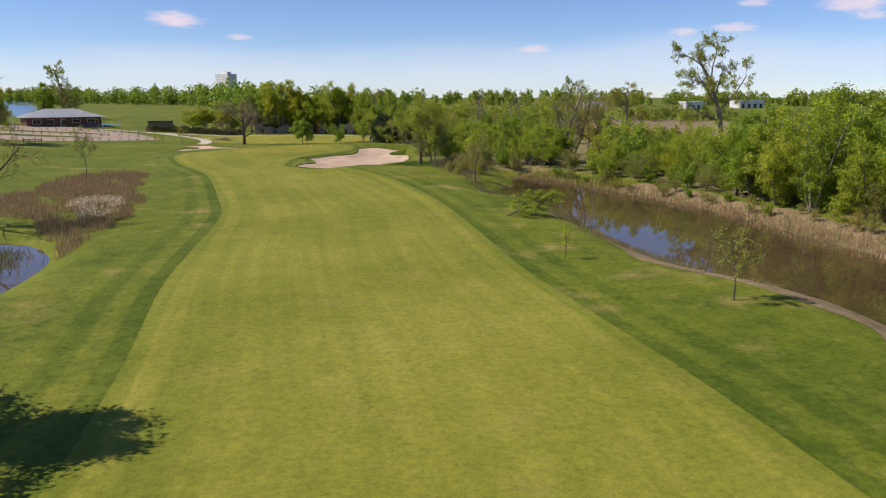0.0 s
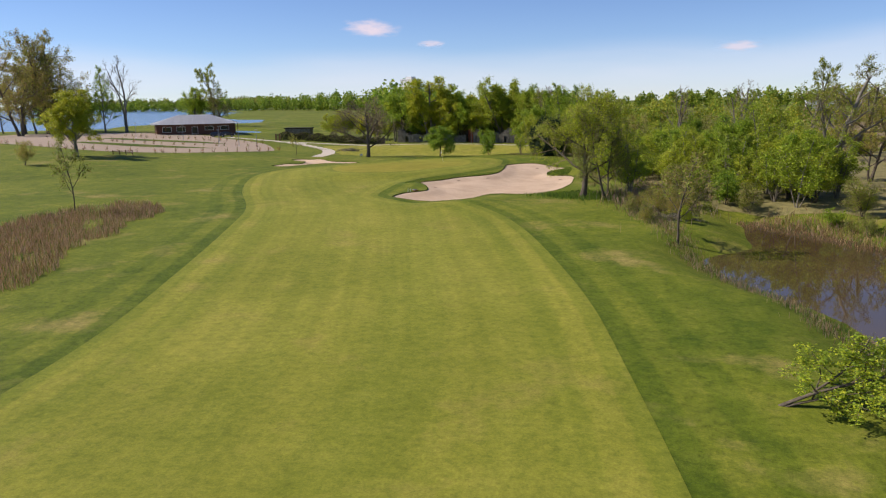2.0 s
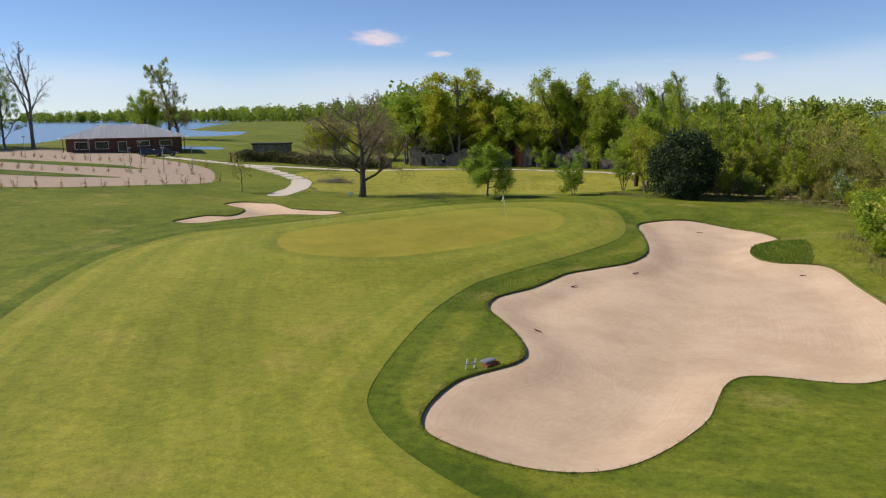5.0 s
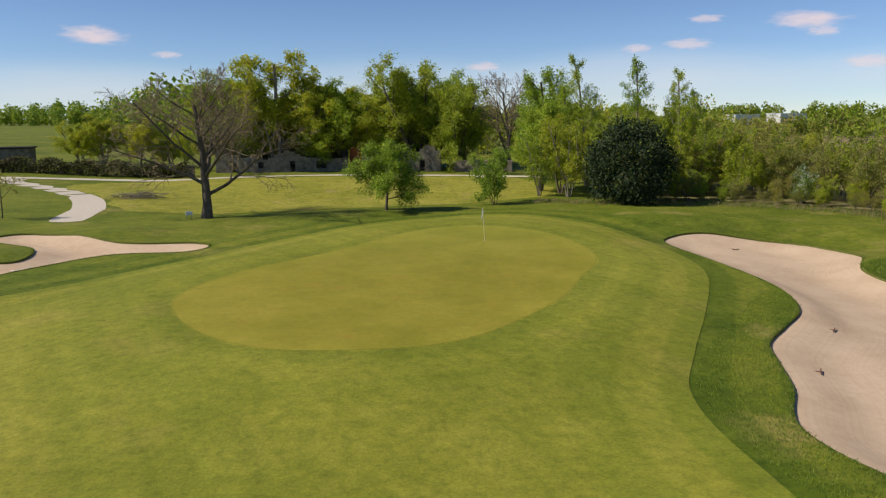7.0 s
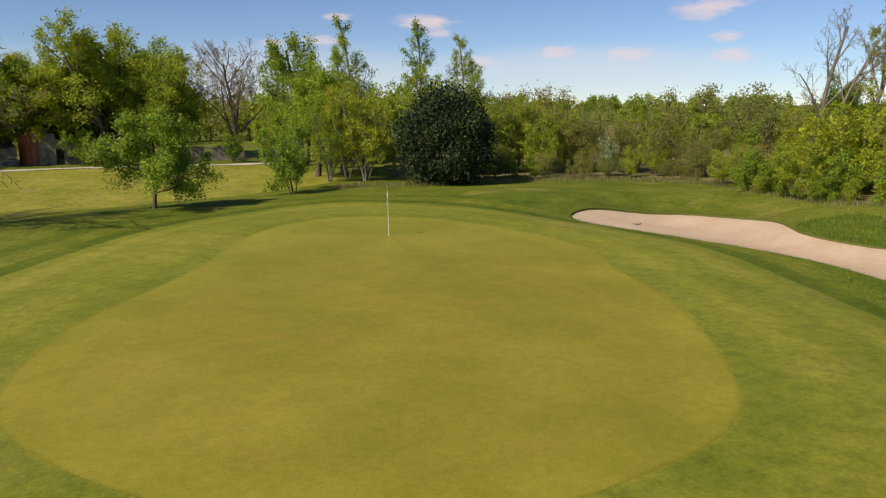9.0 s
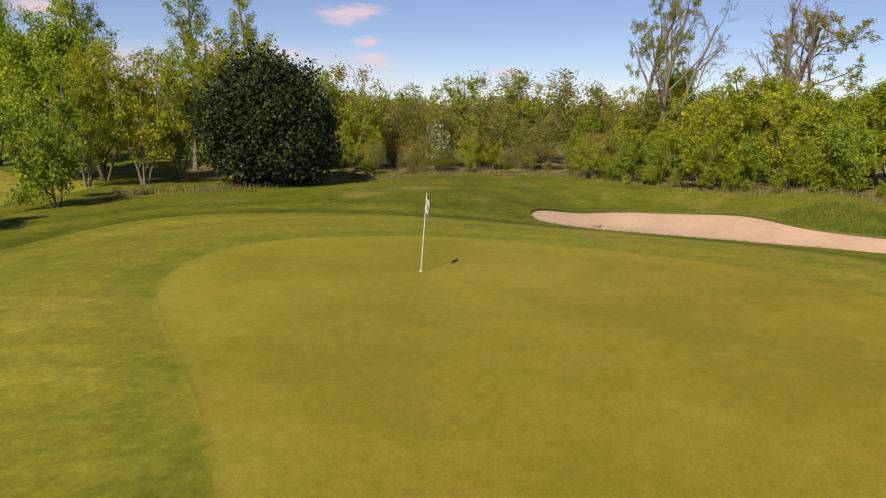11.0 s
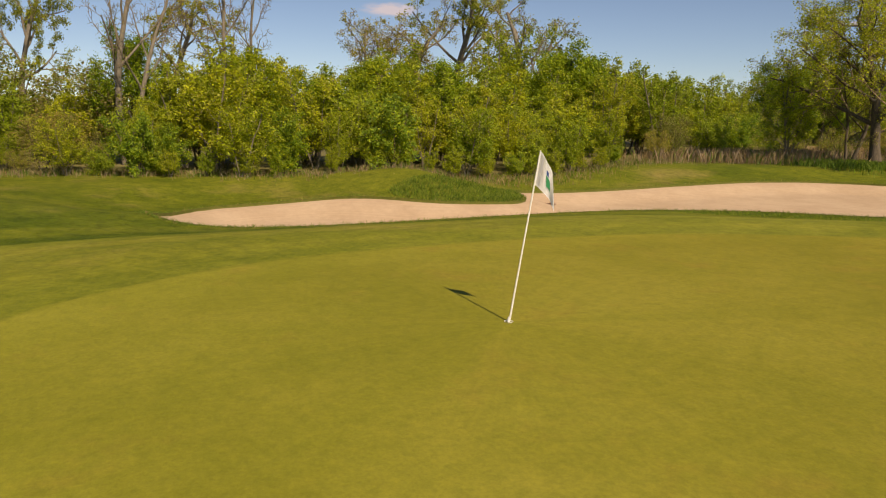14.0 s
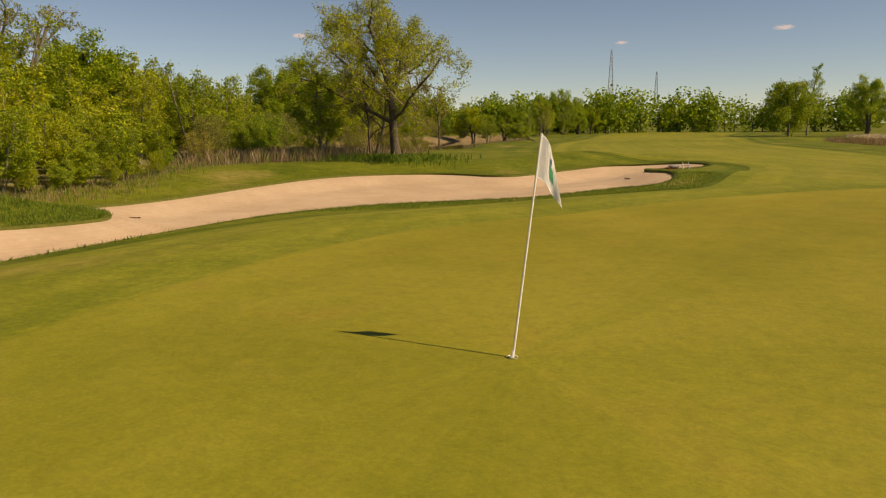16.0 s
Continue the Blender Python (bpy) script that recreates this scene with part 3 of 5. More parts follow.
def grow(rng, at, way, length, radius, level, spec, tubes, tips):
    n = (7, 5, 3, 2, 1)[level]
    pts, d = [np.array(at, float)], unit(np.array(way, float))
    for i in range(n):
        d = unit(d + rng.normal(0, spec["wander"] * (0.6, 1, 1.2, 1.2, 1.2)[level], 3) + np.array((0, 0, spec["lift"][level])))
        pts.append(pts[-1] + d * length / n)
    end = spec.get("taper", 0.35)
    tubes.append((pts, np.linspace(radius, radius * end, n + 1) * np.concatenate([[1.35 if level == 0 else 1.1], np.ones(n)]), level))
    if level >= spec["levels"]:
        tips.append(np.array(pts))
        return
    count, start, ratio, angle = spec["count"][level], spec["start"][level], spec["ratio"][level], spec["angle"][level]
    spin = rng.uniform(0, 6.28)
    for k in range(count):
        f = start + (1 - start) * (k + rng.uniform(0.2, 0.9)) / count
        i = min(int(f * n), n - 1)
        p = pts[i] + (pts[i + 1] - pts[i]) * (f * n - i)
        along = unit(pts[i + 1] - pts[i])
        spin += 2.4 + rng.normal(0, 0.4)
        side = unit(np.cross(along, (math.cos(spin), math.sin(spin), 0.3)))
        a = radians(angle * rng.uniform(0.75, 1.25))
        shape = spec["shape"](f) if level == 0 else 1.1 - 0.5 * f
        grow(rng, p, along * math.cos(a) + side * math.sin(a), length * ratio * shape * rng.uniform(0.8, 1.15), max(radius * (1 - (1 - end) * f) * 0.55, spec["thin"]), level + 1, spec, tubes, tips)


def dome(f):
    return 1.15 - 0.75 * f


def cone(f):
    return 1.25 - 1.1 * f


def vase(f):
    return 0.8 + 0.3 * f


KINDS = {
    # open spreading tree with tufts of young leaves
    "oak": dict(height=13.4, stems=1, lean=0.05, trunk=0.34, levels=4, count=[15, 8, 6, 5], start=[0.26, 0.2, 0.2, 0.15], ratio=[0.66, 0.5, 0.48, 0.45], angle=[52, 44, 45, 45], lift=[0.05, 0.05, 0.02, 0.02, 0.0], wander=0.13, thin=0.016, shape=dome, leaves=9, size=0.16, mats=("LEAF_YELLOW", "LEAF_OLIVE"), share=(0.8, 0.2), spread=0.34, some=0.85),
    "oak_brown": dict(height=11.5, stems=2, lean=0.2, trunk=0.2, levels=4, count=[11, 6, 5, 4], start=[0.2, 0.25, 0.2, 0.15], ratio=[0.55, 0.48, 0.48, 0.45], angle=[52, 42, 45, 45], lift=[0.06, 0.05, 0.02, 0.0, 0.0], wander=0.14, thin=0.014, shape=dome, leaves=7, size=0.17, mats=("LEAF_BUD", "LEAF_OLIVE"), share=(0.55, 0.45), spread=0.3, some=0.7),
    # leafless spreading tree with a haze of fine twigs
    "bare": dict(height=12.2, stems=1, lean=0.1, trunk=0.28, levels=4, count=[15, 8, 7, 6], start=[0.17, 0.2, 0.2, 0.15], ratio=[0.74, 0.5, 0.5, 0.48], angle=[50, 42, 42, 42], lift=[0.02, 0.04, 0.03, 0.01, 0.0], wander=0.09, thin=0.015, shape=dome, leaves=2, size=0.07, mats=("LEAF_BUD",), share=(1.0,), spread=0.12, some=0.6),
    "bare_small": dict(height=8.5, stems=1, lean=0.1, trunk=0.2, levels=4, count=[7, 6, 4, 3], start=[0.3, 0.2, 0.2, 0.15], ratio=[0.62, 0.52, 0.5, 0.5], angle=[50, 42, 42, 42], lift=[0.04, 0.04, 0.02, 0.0, 0.0], wander=0.14, thin=0.018, shape=dome, leaves=7, size=0.13, mats=("LEAF_GOLD", "LEAF_OLIVE"), share=(0.6, 0.4), spread=0.2, some=0.75),
    # tall open tree with thin pale leaf
    "tall": dict(height=19.0, stems=1, lean=0.05, trunk=0.42, levels=4, count=[10, 5, 4, 3], start=[0.35, 0.25, 0.2, 0.2], ratio=[0.5, 0.5, 0.5, 0.5], angle=[50, 44, 42, 42], lift=[0.03, 0.07, 0.04, 0.02, 0.0], wander=0.13, thin=0.018, shape=dome, leaves=20, size=0.24, mats=("LEAF_OLIVE", "LEAF_GOLD"), share=(0.65, 0.35), spread=0.34, some=0.8),
    "tall_bare": dict(height=15.0, stems=2, lean=0.15, trunk=0.28, levels=4, count=[7, 5, 4, 3], start=[0.35, 0.3, 0.2, 0.2], ratio=[0.42, 0.5, 0.5, 0.5], angle=[34, 36, 40, 42], lift=[0.03, 0.1, 0.06, 0.02, 0.0], wander=0.12, thin=0.018, shape=dome, leaves=1, size=0.12, mats=("LEAF_BUD",), share=(1.0,), spread=0.2, some=0.5),
    # heavy winding limbs with thin tufts of leaf
    "limbs": dict(height=15.0, stems=2, lean=0.12, trunk=0.36, levels=4, count=[8, 5, 5, 4], start=[0.35, 0.25, 0.2, 0.2], ratio=[0.5, 0.52, 0.5, 0.5], angle=[50, 44, 44, 44], lift=[0.03, 0.06, 0.03, 0.02, 0.0], wander=0.17, thin=0.02, shape=dome, leaves=5, size=0.19, mats=("LEAF_OLIVE", "LEAF_GOLD"), share=(0.6, 0.4), spread=0.28, some=0.6),
    # rounded tree in golden young leaf
    "golden": dict(height=12.0, stems=2, lean=0.22, trunk=0.26, levels=4, count=[9, 6, 5, 3], start=[0.22, 0.2, 0.2, 0.15], ratio=[0.56, 0.5, 0.48, 0.45], angle=[54, 44, 45, 45], lift=[0.05, 0.06, 0.02, 0.0, 0.0], wander=0.14, thin=0.012, shape=dome, leaves=17, size=0.25, mats=("LEAF_GOLD", "LEAF_YELLOW"), share=(0.4, 0.6), spread=0.42, some=0.95),
    # upright poplar with fresh leaf
    "poplar": dict(height=14.5, stems=1, lean=0.03, trunk=0.18, levels=3, count=[20, 5, 3], start=[0.1, 0.2, 0.2], ratio=[0.3, 0.48, 0.5], angle=[40, 40, 42], lift=[0.02, 0.1, 0.05, 0.0], wander=0.08, thin=0.009, shape=cone, leaves=38, size=0.18, mats=("LEAF_GREEN", "LEAF_YELLOW"), share=(0.5, 0.5), spread=0.34, some=0.9),
    # young round-headed tree in full leaf
    "round": dict(height=6.2, stems=1, lean=0.03, trunk=0.11, levels=3, count=[17, 8, 5], start=[0.2, 0.15, 0.15], ratio=[0.56, 0.52, 0.5], angle=[70, 50, 48], lift=[0.03, 0.04, 0.0, 0.0], wander=0.12, thin=0.008, shape=dome, leaves=30, size=0.16, mats=("LEAF_GREEN", "LEAF_YELLOW"), share=(0.78, 0.22), spread=0.34, some=1.0),
    "large": dict(height=14.0, stems=2, lean=0.12, trunk=0.34, levels=3, count=[11, 6, 4], start=[0.2, 0.2, 0.15], ratio=[0.5, 0.5, 0.5], angle=[56, 46, 46], lift=[0.04, 0.05, 0.0, 0.0], wander=0.13, thin=0.012, shape=dome, leaves=38, size=0.29, mats=("LEAF_GREEN", "LEAF_YELLOW"), share=(0.4, 0.6), spread=0.62, some=1.0),
    "willow": dict(height=11.0, stems=3, lean=0.4, trunk=0.17, levels=3, count=[9, 5, 4], start=[0.18, 0.15, 0.1], ratio=[0.46, 0.5, 0.55], angle=[46, 40, 40], lift=[0.06, 0.06, 0.0, -0.06], wander=0.12, thin=0.009, shape=dome, leaves=28, size=0.23, mats=("LEAF_GOLD", "LEAF_YELLOW"), share=(0.45, 0.55), spread=0.46, some=1.0),
    # many-stemmed woodland shrubs
    "shrub": dict(height=5.6, stems=4, lean=0.3, trunk=0.05, levels=2, count=[9, 5], start=[0.15, 0.15], ratio=[0.36, 0.5], angle=[46, 44], lift=[0.05, 0.05, 0.02], wander=0.12, thin=0.008, shape=dome, leaves=34, size=0.175, mats=("LEAF_YELLOW", "LEAF_OLIVE"), share=(0.65, 0.35), spread=0.24, some=0.9),
    "shrub_green": dict(height=4.6, stems=4, lean=0.4, trunk=0.05, levels=2, count=[9, 5], start=[0.12, 0.15], ratio=[0.38, 0.5], angle=[50, 46], lift=[0.05, 0.04, 0.02], wander=0.13, thin=0.008, shape=dome, leaves=30, size=0.19, mats=("LEAF_GREEN", "LEAF_YELLOW"), share=(0.7, 0.3), spread=0.28, some=1.0),
    "shrub_twig": dict(height=4.4, stems=4, lean=0.4, trunk=0.04, levels=3, count=[6, 5, 3], start=[0.12, 0.15, 0.15], ratio=[0.42, 0.5, 0.5], angle=[42, 44, 44], lift=[0.05, 0.05, 0.03, 0.0], wander=0.13, thin=0.007, shape=dome, leaves=18, size=0.13, mats=("LEAF_OLIVE", "LEAF_BUD"), share=(0.55, 0.45), spread=0.34, some=0.8),
    "thicket": dict(height=7.4, stems=4, lean=0.2, trunk=0.08, levels=3, count=[8, 4, 3], start=[0.12, 0.2, 0.2], ratio=[0.34, 0.48, 0.5], angle=[44, 44, 44], lift=[0.04, 0.06, 0.02, 0.0], wander=0.11, thin=0.008, shape=dome, leaves=20, size=0.175, mats=("LEAF_OLIVE", "LEAF_YELLOW"), share=(0.4, 0.6), spread=0.24, some=0.9),
    "sapling": dict(height=4.2, stems=1, lean=0.04, trunk=0.05, levels=3, count=[9, 5, 3], start=[0.3, 0.2, 0.2], ratio=[0.46, 0.5, 0.5], angle=[46, 42, 42], lift=[0.03, 0.05, 0.02, 0.0], wander=0.12, thin=0.006, shape=dome, leaves=12, size=0.12, mats=("LEAF_OLIVE", "LEAF_BUD"), share=(0.6, 0.4), spread=0.14, some=0.9),
    "sapling_yellow": dict(height=3.2, stems=1, lean=0.04, trunk=0.04, levels=2, count=[9, 5], start=[0.35, 0.2], ratio=[0.32, 0.5], angle=[40, 42], lift=[0.03, 0.06, 0.02], wander=0.1, thin=0.006, shape=dome, leaves=7, size=0.14, mats=("LEAF_YELLOW",), share=(1.0,), spread=0.16, some=1.0),
    "sapling_bare": dict(height=5.0, stems=1, lean=0.03, trunk=0.045, levels=3, count=[11, 5, 3], start=[0.25, 0.2, 0.2], ratio=[0.36, 0.5, 0.5], angle=[40, 42, 42], lift=[0.02, 0.08, 0.04, 0.0], wander=0.1, thin=0.006, shape=dome, leaves=1, size=0.1, mats=("LEAF_BUD",), share=(1.0,), spread=0.1, some=0.6),
    "leaning": dict(height=5.2, stems=3, lean=1.5, trunk=0.1, levels=3, count=[8, 5, 4], start=[0.2, 0.2, 0.2], ratio=[0.42, 0.5, 0.5], angle=[50, 44, 44], lift=[0.02, 0.07, 0.03, 0.0], wander=0.15, thin=0.007, shape=dome, leaves=20, size=0.15, mats=("LEAF_YELLOW", "LEAF_GREEN"), share=(0.4, 0.6), spread=0.2, some=0.9, one_side=True),
    "blossom": dict(height=4.2, stems=4, lean=0.3, trunk=0.05, levels=2, count=[9, 6], start=[0.2, 0.15], ratio=[0.36, 0.5], angle=[46, 44], lift=[0.05, 0.05, 0.02], wander=0.12, thin=0.007, shape=dome, leaves=20, size=0.16, mats=("LEAF_WHITE", "LEAF_GREEN"), share=(0.3, 0.7), spread=0.22, some=0.8),
    "car_park_shrub": dict(height=1.3, stems=3, lean=0.35, trunk=0.02, levels=1, count=[5], start=[0.2], ratio=[0.4], angle=[45], lift=[0.06, 0.05], wander=0.1, thin=0.006, shape=dome, leaves=10, size=0.12, mats=("LEAF_RED", "LEAF_OLIVE"), share=(0.5, 0.5), spread=0.14, some=1.0),
}
MATS = {"LEAF_YELLOW": LEAF_YELLOW, "LEAF_GREEN": LEAF_GREEN, "LEAF_OLIVE": LEAF_OLIVE, "LEAF_GOLD": LEAF_GOLD, "LEAF_BUD": LEAF_BUD, "LEAF_WHITE": LEAF_WHITE, "LEAF_RED": LEAF_RED, "LEAF_DARK": LEAF_DARK}
GROWN = {}


def plant(kind, variant):
    """The trunk's and the crown's mesh of one kind of plant, built once for each variant."""
    key = (kind, variant)
    if key not in GROWN:
        spec = KINDS[kind]
        rng = np.random.default_rng(1000 * variant + sum(map(ord, kind)))
        tubes, tips = [], []
        h = spec["height"]
        for s in range(spec["stems"]):
            a = 6.283 * (s + rng.uniform(0, 0.5)) / spec["stems"]
            if spec.get("one_side"):
                a = rng.uniform(-0.5, 0.5)
            lean = spec["lean"] * rng.uniform(0.5, 1.1)
            tall = h * (0.82 if s == 0 else rng.uniform(0.6, 0.8))
            foot = np.array((math.cos(a), math.sin(a), 0)) * spec["trunk"] * (0.7 if spec["stems"] > 1 else 0)
            grow(rng, foot + np.array((0, 0, -0.25)), (math.cos(a) * lean, math.sin(a) * lean, 1), tall, spec["trunk"] * (1 if s == 0 else 0.75), 0, spec, tubes, tips)
        top = max(t[-1][2] for t in tips)
        for t in tubes:
            t[0][:] = [p * (h / top) for p in t[0]]
        centres = []
        usual = np.mean([np.linalg.norm(t[-1] - t[0]) for t in tips])
        for t in tips:
            if rng.random() < spec["some"]:
                much = max(1, int(1.3 * spec["leaves"] * np.clip(np.linalg.norm(t[-1] - t[0]) / usual, 0.3, 2.6)))
                f = rng.random(much)
                i = np.minimum((f * (len(t) - 1)).astype(int), len(t) - 2)
                p = t[i] + (t[i + 1] - t[i]) * (f * (len(t) - 1) - i)[:, None]
                centres.append(p * (h / top) + rng.normal(0, spec["spread"] * 0.5, (much, 3)))
        bark = BARK_PALE if kind in ("tall_bare", "golden", "tall", "limbs", "poplar", "shrub", "thicket", "sapling_bare") else BARK
        limbs = tubes_mesh("trunk", tubes, [bark, TWIG], lambda level: 0 if level < 2 else 1)
        crown = leaves_mesh("crown", rng, np.concatenate(centres), 0.86 * spec["size"], [MATS[m] for m in spec["mats"]], spec["share"])
        GROWN[key] = (limbs, crown)
    return GROWN[key]


FIRST = {}


def put(kind, x, y, label, category="tree", height=None, variant=0, turn=None, group="", name=None, wide=1.0, z=None):
    """A plant at a place; its height in metres."""
    size = (height or KINDS[kind]["height"]) / KINDS[kind]["height"]
    spin = turn if turn is not None else (x * 37.1 + y * 91.7) % 360
    m = pose(x, y, height_at(x, y) if z is None else z, 0, 0, spin) @ Matrix.Diagonal((size * wide, size * wide, size, 1))
    limbs, crown = plant(kind, variant)
    ob = thing(name or category.replace(" ", "_"), label, category, group, m)
    part("trunk", limbs, None, ob)
    part("crown", crown, None, ob)
    return ob


# trees that stand by themselves
put("oak", 27.5, -43.9, "spreading tree with yellow-green young leaves beside the long bunker", "tree", 13.2, 0, 220, wide=1.15)
put("oak_brown", 30.2, -44.6, "thin many-stemmed tree with brownish buds beside the bunker", "tree", 10.2, 0, 200, wide=0.85)
put("thicket", 33.0, -41.6, "many-stemmed olive bush tree beside the spreading tree", "tree", 7.4, 1, 30, wide=1.1)
put("bare", -21.1, 19.0, "wide leafless tree with fine twigs in the meadow behind the green", "tree", 13.2, 0, 15, wide=1.4)
put("round", -5.6, 20.9, "young round-headed tree in full green leaf behind the green", "tree", 6.3, 0, 0, wide=1.25)
put("shrub_green", 4.7, 22.9, "small many-stemmed green tree behind the green", "tree", 5.3, 1, 50, wide=0.8)
put("leaning", 37.5, -103.6, "small tree leaning low over the grass towards the pond", "tree", 3.0, 0, -10, wide=1.9)
put("sapling_yellow", 40.6, -125.0, "thin sapling with yellow-green leaves on the mown bank", "tree", 3.0)
put("sapling", 49.4, -137.9, "small dense sapling with brownish leaves near the pond", "tree", 5.0, 1, wide=1.25)
put("sapling_bare", 44.3, -117.5, "slender bare sapling on the pond's edge", "tree", 5.2)
put("sapling", -26.2, -63.9, "slender young tree with sparse brown leaves beside the reeds", "tree", 8.4, 1, wide=0.8)
put("sapling", -38.1, 19.7, "thin young tree beside the gravel path", "tree", 5.0)
put("golden", -75, -4.6, "gnarled spreading tree with golden young leaves near the car park", "tree", 13.2, 0, wide=1.2)
put("shrub_twig", -71, -22, "twiggy olive bush at the edge of the rough", "bush", 4.4)
put("bare", -17.0, -110, "tall leafless tree beside the reed pond", "tree", 14.5, 1, 60)
put("round", 4.5, -157.5, "leafy tree beside the start of the fairway", "tree", 10.8, 1, 100, wide=1.1)
put("poplar", 1.5, -166, "tall slim tree beside the start of the fairway", "tree", 14.5, 1)
put("large", -9, -158, "broad green tree beside the start of the fairway", "tree", 11.5, 0)
put("large", 66, -184, "round bright green tree beyond the fairway", "tree", 10.5, 1)
put("sapling", 36.6, -68.5, "soft grey-green willow on the pond's bank", "tree", 7.6, 1, wide=1.3)
put("tall", 88, -38, "tall open tree with thin pale leaves above the shrubs", "tree", 25.0, 0, 20, wide=1.15)
put("tall", 77, -1, "dense rounded tall tree beyond the shrubs", "tree", 16.3, 1, wide=1.3)
put("tall", 64, 12, "slim tall tree standing above the thicket", "tree", 17.8, 0, 140, wide=0.8)
put("tall_bare", 41.5, 3.7, "tall grey tree with bare forked limbs", "tree", 13.6, 0, 30)
put("large", 43.5, 3.0, "ivy-clad green tree at the wood's edge", "tree", 8.6, 0, wide=0.8)
put("tall_bare", 50.3, -4.8, "tall tree with bare curving limbs and few leaves", "tree", 14.2, 1, 80)
put("limbs", 61.5, -18.8, "tall tree with thin olive leaves in the wood", "tree", 15.4, 1, 210, wide=1.1)
put("oak_brown", 64.5, -22.5, "tall olive-leaved tree in the wood", "tree", 13.0, 0, 20)
put("limbs", 57.2, -32.5, "tall tree with wide winding limbs and few leaves in the wood", "tree", 16.2, 0, 300, wide=1.15)
for x, y, h, v in ((22.4, 33.5, 14.3, 0), (26.3, 31.2, 13.2, 1), (18.6, 39.2, 15.2, 1), (29.5, 34.5, 11, 0), (15.2, 36.5, 11.5, 0)):
    put("poplar", x, y, "upright poplar with fresh leaves behind the dark evergreen", "tree", h, v, group="poplars")
put("blossom", 33.5, 19.2, "white-blossoming shrub in the thicket", "bush", 3.8)

# dark evergreen beside the green
rng = np.random.default_rng(5)
n = 26000
dirs = rng.normal(size=(n, 3))
dirs /= np.linalg.norm(dirs, axis=1)[:, None]
lump = 1 + 0.1 * np.sin(dirs[:, 0] * 7 + 1) * np.sin(dirs[:, 2] * 6) + 0.09 * np.sin(dirs[:, 1] * 9 + dirs[:, 2] * 8) + 0.05 * np.sin(dirs[:, 0] * 21 + dirs[:, 1] * 17)
r = lump * rng.uniform(0.5, 1.0, n) ** 0.4 * (1 + 0.07 * rng.normal(size=n))
crown = dirs * r[:, None] * np.array((3.75, 3.75, 3.9)) + np.array((0, 0, 3.6))
crown[:, :2] *= (1.05 - 0.035 * np.clip(crown[:, 2:] - 3, 0, 5))
crown = crown[crown[:, 2] > 0.12]
evergreen = thing("evergreen_tree", "dense dark evergreen tree with glossy leaves beside the green", "tree", at=pose(17.2, 21.2, height_at(17.2, 21.2)))
part("crown", leaves_mesh("crown", rng, crown, 0.23, [LEAF_DARK, LEAF_OLIVE], (0.965, 0.035), 0.6, 0.62), None, evergreen)
stems = [([np.array((0.2 * math.cos(a), 0.2 * math.sin(a), -0.2)), np.array((0.7 * math.cos(a), 0.7 * math.sin(a), 2.2)), np.array((1.5 * math.cos(a), 1.5 * math.sin(a), 5.4))], [0.16, 0.11, 0.04], 1) for a in (0.3, 1.7, 2.9, 4.1, 5.3)]
part("trunk", tubes_mesh("trunk", stems, [BARK, TWIG], lambda level: 0), None, evergreen)

# woods: rows of shrubs and trees along lines in the plan


def wood(line, heights, kinds, spacing, seed, label, group, depth=4.0, jitter=1.3):
    rng = np.random.default_rng(seed)
    curve = open_curve(line, 12)
    seg = np.linalg.norm(np.diff(curve, axis=0), axis=1)
    run = np.concatenate([[0], np.cumsum(seg)])
    for row, tall in enumerate(heights):
        s = rng.uniform(0, spacing)
        while s < run[-1]:
            i = min(np.searchsorted(run, s) - 1, len(seg) - 1) if s > 0 else 0
            p = curve[i] + (curve[i + 1] - curve[i]) * (s - run[i]) / seg[i]
            t = unit(curve[i + 1] - curve[i])
            nrm = np.array((t[1], -t[0]))
            q = p + nrm * (row * depth + rng.uniform(-jitter, jitter)) + t * rng.uniform(-jitter, jitter)
            kind = kinds[min(row, len(kinds) - 1)]
            kind = kind[int(rng.integers(len(kind)))]
            h = tall * rng.uniform(0.7, 1.2)
            bush = kind.startswith("shrub") or kind == "blossom"
            put(kind, q[0], q[1], label[kind] if isinstance(label, dict) else label, "bush" if bush else "tree", h, int(rng.integers(2)), rng.uniform(0, 360), group, wide=rng.uniform(1.0, 1.35))
            s += spacing * (1 + 0.12 * row) * rng.uniform(0.75, 1.3)


LABELS = {"shrub": "many-stemmed woodland shrub with yellow-green spring leaves", "shrub_green": "dense woodland shrub with fresh green leaves", "shrub_twig": "brown twiggy shrub just coming into leaf", "thicket": "slender many-stemmed thicket tree with olive leaves", "large": "broad mature tree in full green leaf", "willow": "many-stemmed golden-leaved willow with fine twigs", "golden": "spreading tree with golden young leaves", "tall": "tall open woodland tree with thin olive leaves", "bare_small": "spreading leafless tree with small golden buds", "tall_bare": "tall bare grey tree with forked limbs", "poplar": "slim upright poplar tree with fresh leaves"}
wood([(20, 24.5), (27, 22.5), (34, 18), (38, 11), (37.5, 4)], [2.9, 5.0, 6.6, 7.6], [["shrub_twig", "shrub_twig", "shrub"], ["shrub_twig", "shrub"], ["thicket", "shrub_twig"], ["shrub_twig", "thicket"]], 2.0, 11, LABELS, "thicket behind the green", -3.4)
wood([(18.5, 23.6), (27, 20.8), (33.2, 16.4), (36, 10.6), (35.6, 4.6)], [1.5], [["shrub_twig", "shrub", "shrub_twig"]], 1.7, 23, LABELS, "low bushes at the thicket's edge", -1.0, 0.5)
